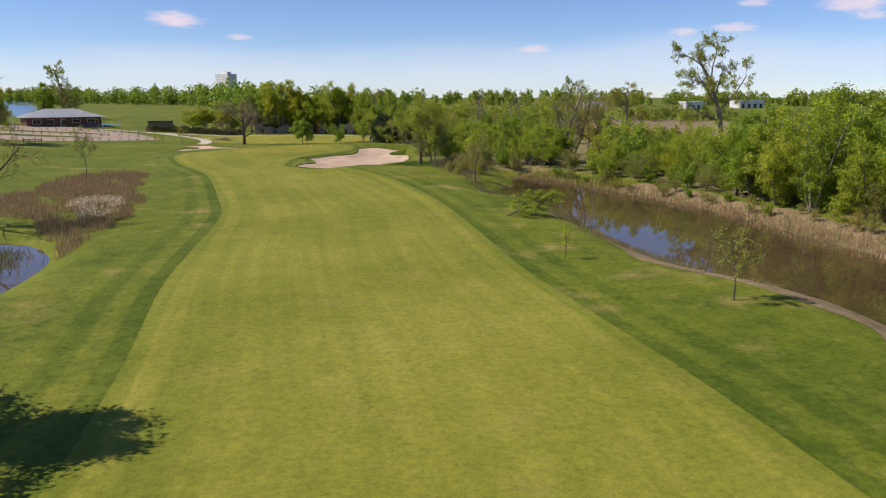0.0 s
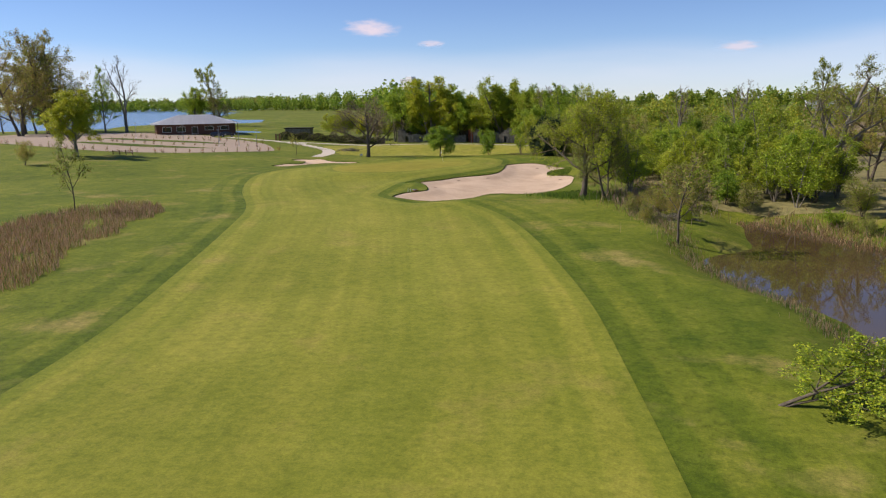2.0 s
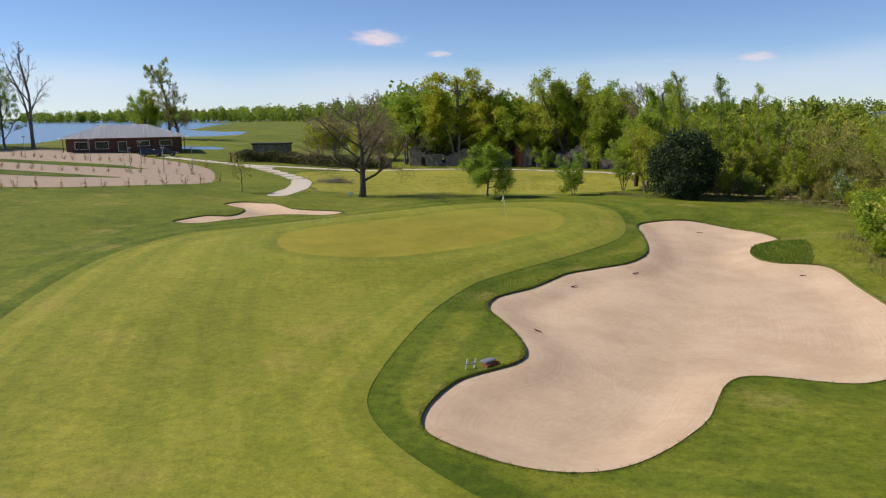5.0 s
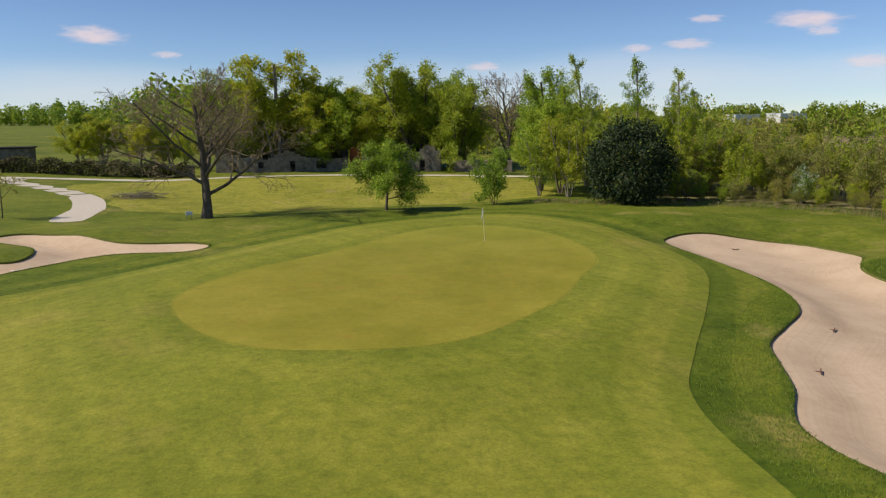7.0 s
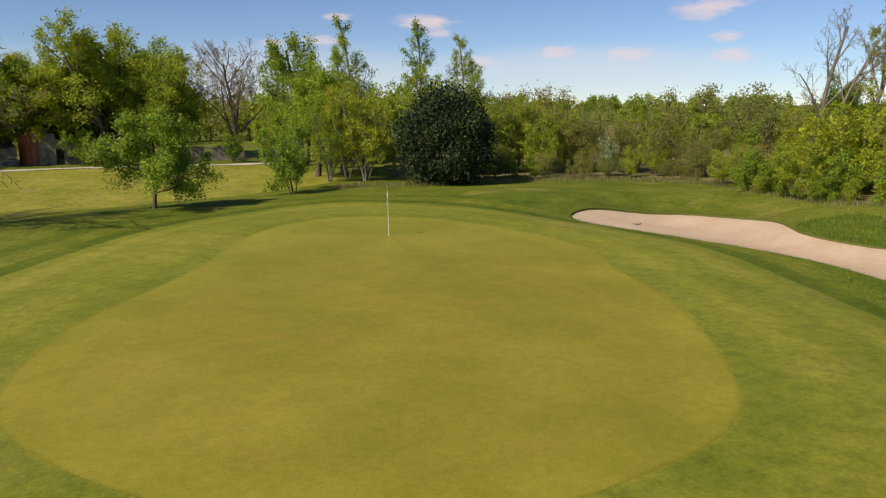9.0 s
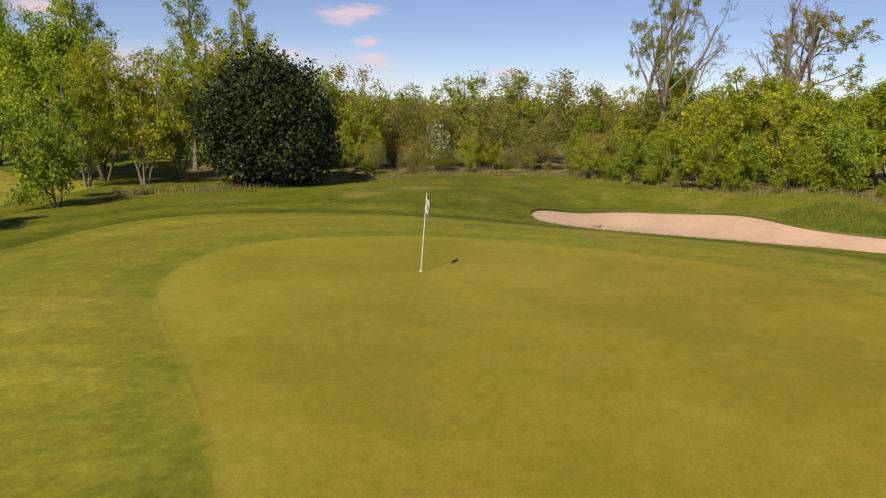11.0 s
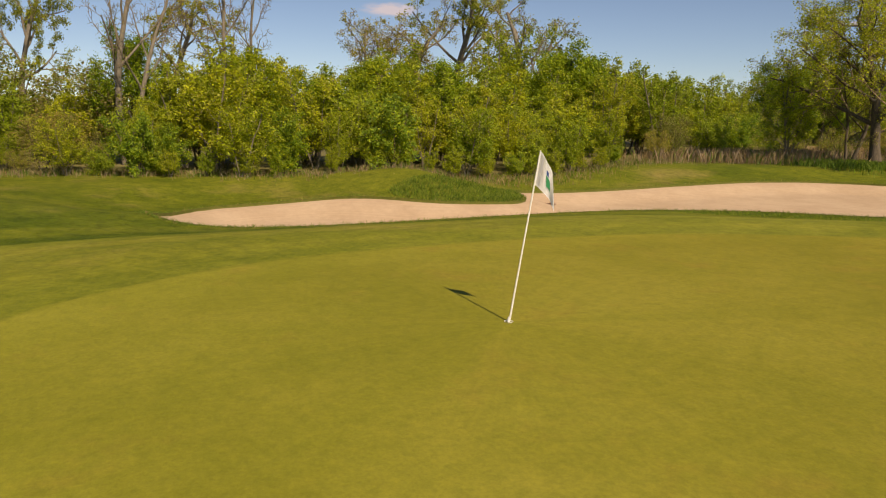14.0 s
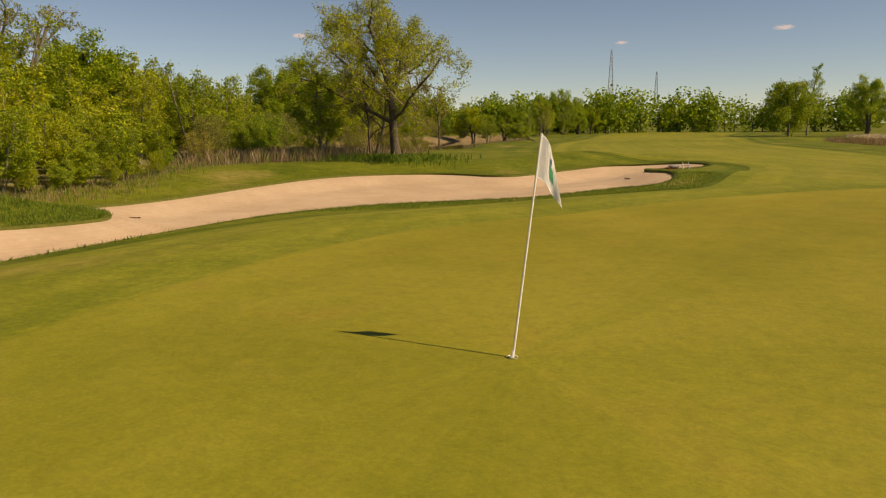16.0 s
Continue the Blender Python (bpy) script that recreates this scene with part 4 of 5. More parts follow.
wood([(33.2, 5.4), (30.2, 0), (28.6, -7), (28.5, -14), (30.4, -21.4), (35, -28.4)], [1.6], [["shrub_green", "shrub", "shrub"]], 1.7, 22, LABELS, "low bushes at the wood's edge", -1.0, 0.5)
wood([(34.5, 6), (31.5, 0), (29.8, -7), (29.6, -14), (31.5, -21), (35.5, -27.5)], [3.2, 4.8, 5.7, 6.3, 6.9], [["shrub", "shrub", "shrub_green"], ["shrub", "thicket"], ["thicket", "thicket", "shrub"], ["thicket", "large"], ["thicket"]], 2.2, 12, LABELS, "wood beside the long bunker", -3.0)
wood([(37, -30), (40.5, -37), (43, -45), (47, -51)], [3.2, 7.0, 8.6, 9.2], [["shrub_green", "shrub", "shrub_twig"], ["willow", "shrub", "thicket"], ["thicket", "willow", "large"], ["large", "thicket"]], 3.0, 13, LABELS, "wood at the head of the pond", -4.2)
wood([(50, -53.5), (56, -65), (62.5, -78), (68, -92), (71.5, -107), (75, -121), (80, -140), (82, -165)], [1.8, 4.0, 5.8, 7.2, 8.4], [["shrub_twig", "shrub_green", "shrub_twig"], ["shrub", "shrub_green", "shrub_twig"], ["shrub", "willow", "shrub"], ["thicket", "shrub_green", "shrub"], ["thicket", "willow"]], 2.8, 14, LABELS, "wood on the pond's far bank", -4.0)
wood([(70, -84), (74, -102), (81, -122), (88, -150)], [11.0, 13.0], [["large", "willow", "thicket"], ["large", "thicket"]], 5.5, 24, LABELS, "taller trees on the pond's far bank", -5.0)
wood([(36, -48), (33.5, -55), (35, -62)], [1.8, 2.6], [["shrub_twig", "shrub_twig", "shrub"], ["shrub", "shrub_twig"]], 3.0, 15, LABELS, "bushes beside the pond", -3.0, 1.0)
# trees behind the ruins
wood([(-58, 90), (-46, 88), (-35, 86)], [6.5, 8.0], [["willow", "thicket"], ["willow", "golden"]], 4.4, 26, LABELS, "low trees behind the brown hedge", 6.0, 1.5)
wood([(-33, 81.5), (-20, 80), (0, 79), (12, 74)], [12.0, 15.0], [["willow", "golden", "large"], ["large", "golden", "willow"]], 3.9, 16, LABELS, "trees behind the ruined walls", 7.0, 1.5)
put("willow", -12.5, 74.5, "golden many-stemmed willow over the ruined walls", "tree", 12.5, 1, wide=1.3)
put("willow", -22, 76, "golden willow over the ruined walls", "tree", 11.5, 0, wide=1.3)
put("large", -1.8, 75, "broad olive-green tree behind the ruins", "tree", 14.4, 1)
put("large", 8.2, 78, "dark green full-leaved tree behind the ruins", "tree", 15.4, 0)
put("bare", 14.6, 66, "leafless tree with a wide crown of fine twigs", "tree", 15.2, 1, 10, wide=0.95)
put("large", 17.5, 51, "tall fresh green tree beside the poplars", "tree", 14.6, 1, 80, wide=0.85)
put("willow", 16.2, 56, "low yellow-green willow beside the path", "tree", 6.5, 0, wide=1.2)
put("shrub_green", 12.2, 60, "rounded green bush beside the path", "bush", 3.6, 0)
put("shrub_green", -3.5, 66, "green shrub growing against the ruined wall", "bush", 4.2, 1)
wood([(14, 46), (20, 41), (30, 38), (42, 30)], [5.5, 7.0, 8.0], [["thicket", "willow", "shrub"], ["thicket", "golden"], ["willow", "thicket"]], 4.6, 17, LABELS, "wood behind the evergreen", -5.0)
for x, y, k, h in ((10.5, 29, "thicket", 6.5), (13.5, 31.5, "willow", 8.5), (17, 29, "thicket", 8.0), (20.5, 29, "thicket", 9.5), (24.5, 28.2, "shrub", 6.5), (27.5, 27.5, "thicket", 7.5), (31, 27, "thicket", 6.5), (12, 35, "large", 10.5), (34.5, 24, "shrub_twig", 5.0)):
    put(k, x, y, LABELS[k], "bush" if k.startswith("shrub") else "tree", h, 0, group="wood behind the evergreen")
put("thicket", 13.2, 27.5, "yellow-green thicket beside the evergreen", "tree", 8.0, 0)
put("thicket", 23.3, 26.5, "slender thicket beside the evergreen", "tree", 7.2, 1)
# beyond the car park
wood([(-190, 40), (-165, 72), (-150, 92)], [12, 13], [["bare_small", "tall_bare", "large"], ["tall", "large"]], 11.0, 18, LABELS, "trees beyond the car park", 9.0, 2.0)
put("tall_bare", -122, 76, "tall bare forked tree beside the lake", "tree", 24, 0, wide=0.9)
put("poplar", -129, 75, "thin tall tree just in leaf beside the lake", "tree", 21, 1)
put("tall", -123.5, 131, "large thin-leaved tree beyond the clubhouse", "tree", 24, 1, wide=0.9)
put("large", -131, 130, "golden-green tree beyond the clubhouse", "tree", 15, 1, wide=1.1)
put("oak_brown", -119, 129, "brown-budded tree beyond the clubhouse", "tree", 15, 1)
for x, y, h, v in ((-146, 74, 31, 0), (-141, 64, 27, 1), (-152, 66, 32, 1), (-138, 50, 25, 0)):
    put("oak_brown", x, y, "tall golden-brown tree coming into leaf beyond the car park", "tree", h, v, group="trees beyond the car park")
# across the fairway behind the start
wood([(70, -150), (58, -170), (54, -196)], [8, 10], [["large", "thicket"], ["large"]], 8.0, 19, LABELS, "trees at the fairway's start", -6.0)
wood([(-10, -190), (-40, -215), (-90, -235)], [9, 12], [["large", "willow"], ["large", "tall"]], 12.0, 20, LABELS, "trees on the far side of the course", 9.0, 3.0)
# far woods as one body of foliage each


def far_wood(name, line, seed, tall, count, mats, share, label, size=1.1, deep=30, leaves=260):
    """Distant woodland: many crowns of coarse leaves over short trunks, as one body."""
    rng = np.random.default_rng(seed)
    curve = open_curve(line, 20)
    seg = np.linalg.norm(np.diff(curve, axis=0), axis=1)
    run = np.concatenate([[0], np.cumsum(seg)])
    centres, tubes = [], []
    for _ in range(count):
        s = rng.uniform(0, run[-1] * 0.999)
        i = np.searchsorted(run, s) - 1
        p = curve[max(i, 0)] + (curve[max(i, 0) + 1] - curve[max(i, 0)]) * rng.random() + rng.normal(0, deep * 0.4, 2)
        h = tall * rng.uniform(0.55, 1.15)
        w = h * rng.uniform(0.24, 0.42)
        z = height_at(*p)
        k = int(leaves * (h / tall))
        d = rng.normal(size=(k, 3))
        d /= np.linalg.norm(d, axis=1)[:, None]
        rad = rng.uniform(0.45, 1.0, (k, 1)) * (1 + 0.22 * np.sin(d[:, :1] * 5 + s) * np.sin(d[:, 2:] * 6))
        centres.append(d * rad * np.array((w, w, h * 0.48)) + np.array((p[0], p[1], z + h * 0.47)))
        tubes.append(([np.array((p[0], p[1], z - 0.3)), np.array((p[0], p[1], z + h * 0.4))], [0.22, 0.1], 3))
    ob = tagged(new(name), label, "woods", kind="stuff")
    part("crown", leaves_mesh("crown", rng, np.concatenate(centres), size, mats, share, 0.4, 0.7), None, ob)
    part("trunk", tubes_mesh("trunk", tubes, [BARK], lambda level: 0), None, ob)
    return ob


far_wood("far_woods", [(-900, 900), (-520, 760), (-330, 640), (-210, 520), (-120, 400), (-70, 260), (-50, 150)], 31, 18, 330, [LEAF_GREEN, LEAF_OLIVE, LEAF_YELLOW], (0.5, 0.35, 0.15), "distant mixed green woods across the meadow", 1.7)
far_wood("far_woods", [(-40, 130), (0, 120), (40, 128), (80, 150)], 32, 12, 95, [LEAF_OLIVE, LEAF_GOLD, LEAF_GREEN], (0.5, 0.2, 0.3), "olive and golden woods behind the ruins", 0.7, 24, 480)
far_wood("far_woods", [(52, 66), (70, 42), (84, 20), (94, -10), (106, -45), (118, -90), (128, -150), (120, -200)], 33, 5.0, 120, [LEAF_OLIVE, LEAF_YELLOW, LEAF_BUD], (0.5, 0.25, 0.25), "low olive scrub and woods beyond the pond", 0.5, 20, 520)
far_wood("far_woods", [(150, -215), (90, -225), (60, -215), (20, -245), (-30, -240), (-90, -250), (-170, -220)], 34, 13, 240, [LEAF_YELLOW, LEAF_GREEN, LEAF_OLIVE], (0.45, 0.3, 0.25), "yellow-green woods at the far end of the fairway", 0.85, 12, 560)
far_wood("far_woods", [(84, 150), (130, 190), (210, 190), (270, 100), (280, -40), (240, -150)], 38, 8, 170, [LEAF_OLIVE, LEAF_BUD, LEAF_GREEN], (0.5, 0.2, 0.3), "low olive woods beyond the ploughed field", 0.9, 26, 300)
far_wood("far_woods", [(800, 500), (520, 620), (300, 700), (60, 720), (-120, 700)], 35, 19, 260, [LEAF_GREEN, LEAF_OLIVE], (0.5, 0.5), "distant line of green woods", 2.2, 60)
far_wood("far_woods", [(-1500, 1600), (-1000, 1500), (-600, 1250)], 36, 22, 170, [LEAF_GREEN, LEAF_BUD], (0.5, 0.5), "distant woods across the lake", 3.0, 60)
far_wood("far_woods", [(700, 300), (640, 0), (560, -300), (420, -700), (100, -900), (-400, -800), (-800, -300), (-700, 200)], 37, 16, 260, [LEAF_GREEN, LEAF_OLIVE], (0.5, 0.5), "distant ring of woods round the course", 2.4, 60)

# ---------------------------------------------------------------- grass, reeds and litter


def blades(name, rng, xy, low, high, wide, mats, share, label, category, lean=0.25, z=None):
    """Upright blades, each a thin bent strip."""
    n = len(xy)
    zz = base_height(xy[:, 0], xy[:, 1]) - 0.02 if z is None else np.full(n, z)
    a = rng.uniform(0, 6.283, n)
    h = rng.uniform(low, high, n)
    tip = np.stack([np.cos(a), np.sin(a)], -1) * (h * rng.uniform(0, lean * 2, n))[:, None]
    side = np.stack([-np.sin(a), np.cos(a)], -1) * wide
    foot = np.concatenate([xy, zz[:, None]], 1)
    v = np.stack([foot - np.pad(side, ((0, 0), (0, 1))), foot + np.pad(side, ((0, 0), (0, 1))), foot + np.concatenate([tip * 0.4 + side * 0.7, (h * 0.6)[:, None]], 1), foot + np.concatenate([tip, h[:, None]], 1), foot + np.concatenate([tip * 0.4 - side * 0.7, (h * 0.6)[:, None]], 1)], 1).reshape(-1, 3)
    f = [(5 * i, 5 * i + 1, 5 * i + 2, 5 * i + 3, 5 * i + 4) for i in range(n)]
    me = mesh_from(name, v, f, mats, False, rng.choice(len(mats), n, p=share))
    return tagged(new(name, me), label, category, kind="stuff")


def strip_points(rng, line, count, width, offset=0.0):
    c = open_curve(line, 12)
    i = rng.integers(0, len(c) - 1, count)
    t = c[i + 1] - c[i]
    t = t / np.linalg.norm(t, axis=1)[:, None]
    nrm = np.stack([t[:, 1], -t[:, 0]], -1)
    clump = np.sin(i * 1.7) * 0.5
    return c[i] + (c[i + 1] - c[i]) * rng.random((count, 1)) + nrm * (offset + clump + rng.normal(0, width, count))[:, None]


rng = np.random.default_rng(77)
blades("dry_grass", rng, strip_points(rng, [(9, 24.5), (14, 21.5), (20, 20.5), (27, 18.5), (33, 14), (35, 9), (33.5, 4), (30.3, -2), (28.3, -8), (28, -14), (29.5, -20), (33.5, -27), (36, -34)], 14000, 0.9), 0.1, 0.4, 0.011, [STRAW, REED, BLADE], (0.45, 0.15, 0.4), "tall dry straw-coloured grass along the wood's edge", "grass")
blades("dry_grass", rng, strip_points(rng, [(36, -36), (38, -42), (36, -48), (34, -55), (36, -62), (37.5, -72), (41, -84), (44, -98), (46.4, -112), (50, -121), (57, -130)], 9000, 0.7), 0.15, 0.6, 0.014, [STRAW, BLADE, REED], (0.5, 0.3, 0.2), "dry grass and weeds along the pond's near edge", "grass")
blades("dry_grass", rng, strip_points(rng, [(46, -51), (52, -58), (59, -73), (65, -89), (69, -104), (72, -118), (77, -138)], 12000, 1.4, 0.8), 0.2, 0.9, 0.018, [STRAW, REED, BLADE], (0.55, 0.25, 0.2), "matted dry grass on the pond's far bank", "grass")


def region_points(rng, line, count):
    lo, hi = line.min(0), line.max(0)
    p = rng.uniform(lo, hi, (count * 3, 2))
    wavy = np.sin(p[:, 0] * 1.3) * np.sin(p[:, 1] * 0.9) + np.sin(p[:, 0] * 0.37 + 2) * np.sin(p[:, 1] * 0.29)
    return p[(distance_to(p[:, 0], p[:, 1], line) < 0.8 * wavy) & (wavy > -0.75 + rng.normal(0, 0.4, len(p)))][:count]


REED_BED = closed_curve([(-3.4, -108), (-7.6, -90), (-13, -76), (-18, -62), (-25, -54.5), (-29.5, -60), (-27, -74), (-27, -88), (-20, -99), (-12, -108), (-6, -116), (-2.6, -122), (-2, -116)])
blades("reed_bed", rng, region_points(rng, REED_BED, 26000), 0.2, 0.85, 0.018, [REED, STRAW, BLADE], (0.6, 0.28, 0.12), "bed of dry purplish-brown reeds", "reeds", 0.2)
PLUMES = closed_curve([(-4.6, -106), (-9, -94), (-13, -97), (-9.5, -107)])
xy = region_points(rng, PLUMES, 500)
zz = base_height(xy[:, 0], xy[:, 1])
heads = np.concatenate([np.concatenate([xy + rng.normal(0, 0.04, xy.shape), (zz + 0.75 + 0.1 * k + rng.normal(0, 0.08, len(xy)))[:, None]], 1) for k in range(4)])
tagged(new("reed_plumes", leaves_mesh("reed_plumes", rng, heads, 0.2, [PLUME], None, 0.0, 0.5)), "pale fluffy reed plumes over the reed bed", "reeds", kind="stuff")
blades("reed_bed", rng, strip_points(rng, [(-5, -137), (-6.6, -124), (-11, -117.5), (-22, -115)], 3500, 0.8), 0.3, 1.1, 0.014, [BLADE, REED], (0.6, 0.4), "green and brown rushes round the small pond", "reeds")

xy = np.array((28.3, -42.6)) + rng.normal(0, 1, (5000, 2)) * np.array((2.6, 1.5))
blades("weeds", rng, xy, 0.2, 0.6, 0.03, [BLADE, LEAF_GREEN], (0.7, 0.3), "lush green weeds round the foot of the spreading tree", "weeds", 0.4)
xy = np.array((36.0, -43.0)) + rng.normal(0, 1, (7000, 2)) * np.array((2.4, 5.0))
blades("dry_grass", rng, xy, 0.4, 1.2, 0.016, [STRAW, REED, BLADE], (0.5, 0.35, 0.15), "tall dry reddish grass between the trees and the pond", "grass")

# longer grass hanging over the bunkers' cut edges
for line, cnt in ((BUNKER_1, 9000), (BUNKER_2, 2500)):
    i = rng.integers(0, len(line), cnt)
    nxt = line[(i + 1) % len(line)]
    t = nxt - line[i]
    t = t / np.linalg.norm(t, axis=1)[:, None]
    out = np.stack([t[:, 1], -t[:, 0]], -1)
    side = line[i] + out * 0.3
    flip = np.where(distance_to(side[:, 0], side[:, 1], line) < 0, -1, 1)[:, None]
    xy = line[i] + (nxt - line[i]) * rng.random((cnt, 1)) + out * flip * np.abs(rng.normal(0.02, 0.1, (cnt, 1)))
    blades("edge_grass", rng, xy, 0.04, 0.14, 0.008, [BLADE, STRAW], (0.9, 0.1), "longer grass fringing the bunker's edge", "grass", 0.5)

# lush uncut grass on the mound inside the long bunker and on the bank beside it
MOUND_BANK = closed_curve([(20.4, -7.2), (22.6, -6.4), (24, -9), (23.4, -13), (21.3, -12.4), (20.1, -10.8)])
SIDE_BANK = closed_curve([(3.6, -22.8), (6.2, -19.4), (9.2, -15.6), (11.6, -13), (12.3, -14), (11.2, -16.4), (9.1, -18.8), (7.2, -20.9), (6.4, -22.8), (5.4, -25.4), (3.8, -28.2), (3.9, -32), (2.0, -32), (2.2, -26.4)])
for line, cnt, low, high in ((MOUND_BANK, 5000, 0.08, 0.24), (SIDE_BANK, 14000, 0.03, 0.1)):
    xy = rng.uniform(line.min(0), line.max(0), (cnt * 3, 2))
    xy = xy[(distance_to(xy[:, 0], xy[:, 1], line) < 0) & (distance_to(xy[:, 0], xy[:, 1], BUNKER_1) > 0.05)][:cnt]
    blades("lush_grass", rng, xy, low, high, 0.012, [BLADE, LEAF_GREEN], (0.85, 0.15), "lush dark green uncut grass on the bunker's bank", "grass", 0.5)

# heaped dead branches
for x, y, wide, n in ((-31.5, 35.6, 3.2, 170), (37.5, -58.5, 2.4, 110), (35.2, -52.5, 2.0, 90)):
    heap = []
    for _ in range(n):
        a, d = rng.uniform(0, 6.283), rng.normal(0, wide * 0.4, 2)
        c = np.array((d[0], d[1] * 0.5, abs(rng.normal(0.15, 0.3))))
        e = np.array((math.cos(a), math.sin(a), rng.normal(0.1, 0.25))) * rng.uniform(0.5, 1.4)
        heap.append(([c - e, c + rng.normal(0, 0.08, 3), c + e], [0.022, 0.018, 0.008], 3))
    ob = thing("brush_pile", "low heap of dry dead branches on the grass", "brush pile", at=pose(x, y, height_at(x, y)))
    part("dead_wood", tubes_mesh("dead_wood", heap, [BARK_PALE, TWIG], lambda level: 0), None, ob)

# ---------------------------------------------------------------- flagstick
hole = thing("flagstick", "white golf flagstick leaning in the hole with a white flag", "flagstick", at=pose(0, 0, height_at(0, 0) + 0.026))
TOP = Vector((-0.16, -0.275, 2.09))
part("pole", shaped(rod, (0.004, 0.006, -0.1), TOP, 0.0125, 0.009, 12), WHITE, hole, "slim white pole")
bm = bmesh.new()
cup_out, cup_in = [], []
for k in range(28):
    a = 6.283 * k / 28
    cup_out.append(bm.verts.new((0.056 * math.cos(a), 0.056 * math.sin(a), 0.008)))
    cup_in.append(bm.verts.new((0.05 * math.cos(a), 0.05 * math.sin(a), 0.004)))
low_ring = [bm.verts.new((v.co.x, v.co.y, -0.022)) for v in cup_in]
for k in range(28):
    j = (k + 1) % 28
    bm.faces.new((cup_out[k], cup_out[j], cup_in[j], cup_in[k]))
    bm.faces.new((cup_in[k], cup_in[j], low_ring[j], low_ring[k]))
part("cup", bm, WHITE, hole, "white rim of the hole")
# near-black disc stands in for the shade down inside the hole
part("cup_floor", shaped(rod, (0, 0, -0.021), (0, 0, -0.0205), 0.05, 0.05, 20), DARK, hole)
part("ferrule", shaped(rod, (0.001, 0.002, 0.0), (-0.004, -0.006, 0.06), 0.02, 0.016, 12), WHITE, hole)


def flag_point(u, v):
    """The hanging cloth: u from the pole outwards, v from the top down."""
    down = (TOP - Vector((0, 0, 0))).normalized() * -1
    out = Vector((-0.75, -0.66, 0)).normalized()
    edge = TOP + down * (0.01 + 0.4 * v)
    drop = 0.25 * u ** 1.25 + 0.05 * u * v
    reach = 0.26 * u ** 0.8 * (0.55 + 0.45 * v)
    fold = Vector((out.y, -out.x, 0)) * (0.05 * math.sin(5.2 * u + 1.2 * v) * u + 0.03 * math.sin(9 * u) * v * u)
    return edge + out * reach + Vector((0, 0, -drop)) + fold


def cloth(bm, u0, u1, v0, v1, n, m, lift):
    grid = []
    for i in range(n + 1):
        row = []
        for j in range(m + 1):
            u, v = u0 + (u1 - u0) * i / n, v0 + (v1 - v0) * j / m
            p = flag_point(u, v)
            e = (flag_point(u + 0.01, v) - p).cross(flag_point(u, v + 0.01) - p).normalized()
            row.append(bm.verts.new(p + e * lift))
        grid.append(row)
    for i in range(n):
        for j in range(m):
            bm.faces.new((grid[i][j], grid[i + 1][j], grid[i + 1][j + 1], grid[i][j + 1])).smooth = True


bm = bmesh.new()
cloth(bm, 0, 1, 0, 1, 26, 18, 0)
bmesh.ops.solidify(bm, geom=bm.faces[:], thickness=0.003)
flag = part("flag", bm, CLOTH, hole, "limp white cloth flag with a printed emblem")
for lift in (0.005, -0.007):
    part("emblem", shaped(cloth, 0.46, 0.7, 0.44, 0.74, 8, 8, lift), LOGO, flag, "green printed emblem")
    part("emblem", shaped(cloth, 0.5, 0.62, 0.26, 0.4, 4, 4, lift), PRINT_BLUE, flag, "small blue printed emblem")

# ---------------------------------------------------------------- bunker rakes


def rake(x, y, turn, z, mat=METAL):
    ob = thing("bunker_rake", "bunker rake with a toothed head lying in the sand", "rake", "bunker rakes", pose(x, y, z, 0, 0, turn))
    part("handle", shaped(rod, (0, 0, 0.05), (1.6, 0, 0.03), 0.016, 0.014, 8), mat, ob)
    bm = shaped(block, (0.04, 0.55, 0.04), (0, 0, 0.06), 0, 0.008)
    part("head", bm, mat, ob)
    for k in range(9):
        part("tooth", shaped(rod, (0, -0.24 + 0.06 * k, 0.05), (0.02, -0.24 + 0.06 * k, -0.02), 0.007, 0.004, 6), mat, ob)


def sand_at(x, y, line):
    return float(sand_height(np.array([float(x)]), np.array([float(y)]), line)[0])


for x, y, a in ((11.6, -18.3, 140), (7.9, -23.1, 150), (6.9, -33.4, 225), (17.3, 0.8, 100), (22.6, -14.6, 120)):
    rake(x, y, a, sand_at(x, y, BUNKER_1), TIMBER)
rake(-27.5, -2.2, 80, sand_at(-27.5, -2.2, BUNKER_2), WHITE)
# white marker stand with rakes beside the long bunker
stand = thing("rake_stand", "low white stand with rakes beside the long bunker", "rake stand", at=pose(4.9, -39.8, height_at(4.9, -39.8), 0, 0, 35))
for dx in (-0.18, 0.18):
    part("post", shaped(rod, (dx, 0, -0.1), (dx + 0.08, 0, 0.4), 0.03, 0.026, 8), WHITE, stand)
part("rail", shaped(block, (0.5, 0.04, 0.05), (0.05, 0, 0.2), 0, 0.01), METAL, stand)
part("handle", shaped(rod, (0.4, -0.5, 0.05), (1.3, 0.3, 0.2), 0.016, 0.014, 8), METAL, stand)
part("head", shaped(block, (0.7, 0.3, 0.12), (0.95, 0.05, 0.07), 20, 0.02), BRICK, stand, "reddish rake head")
part("tray", shaped(block, (0.6, 0.34, 0.1), (0.85, 0.1, 0.19), 20, 0.02), METAL, stand, "grey metal rake tray")
post = thing("marker_post", "small white sign on short posts beside the bare tree", "sign", at=pose(-22.4, 18.3, height_at(-22.4, 18.3)))
part("panel", shaped(block, (0.55, 0.05, 0.32), (0, 0, 0.5), 10, 0.01), WHITE, post)
for dx in (-0.2, 0.2):
    part("leg", shaped(rod, (dx, 0, -0.1), (dx, 0, 0.4), 0.025, 0.025, 8), METAL, post)

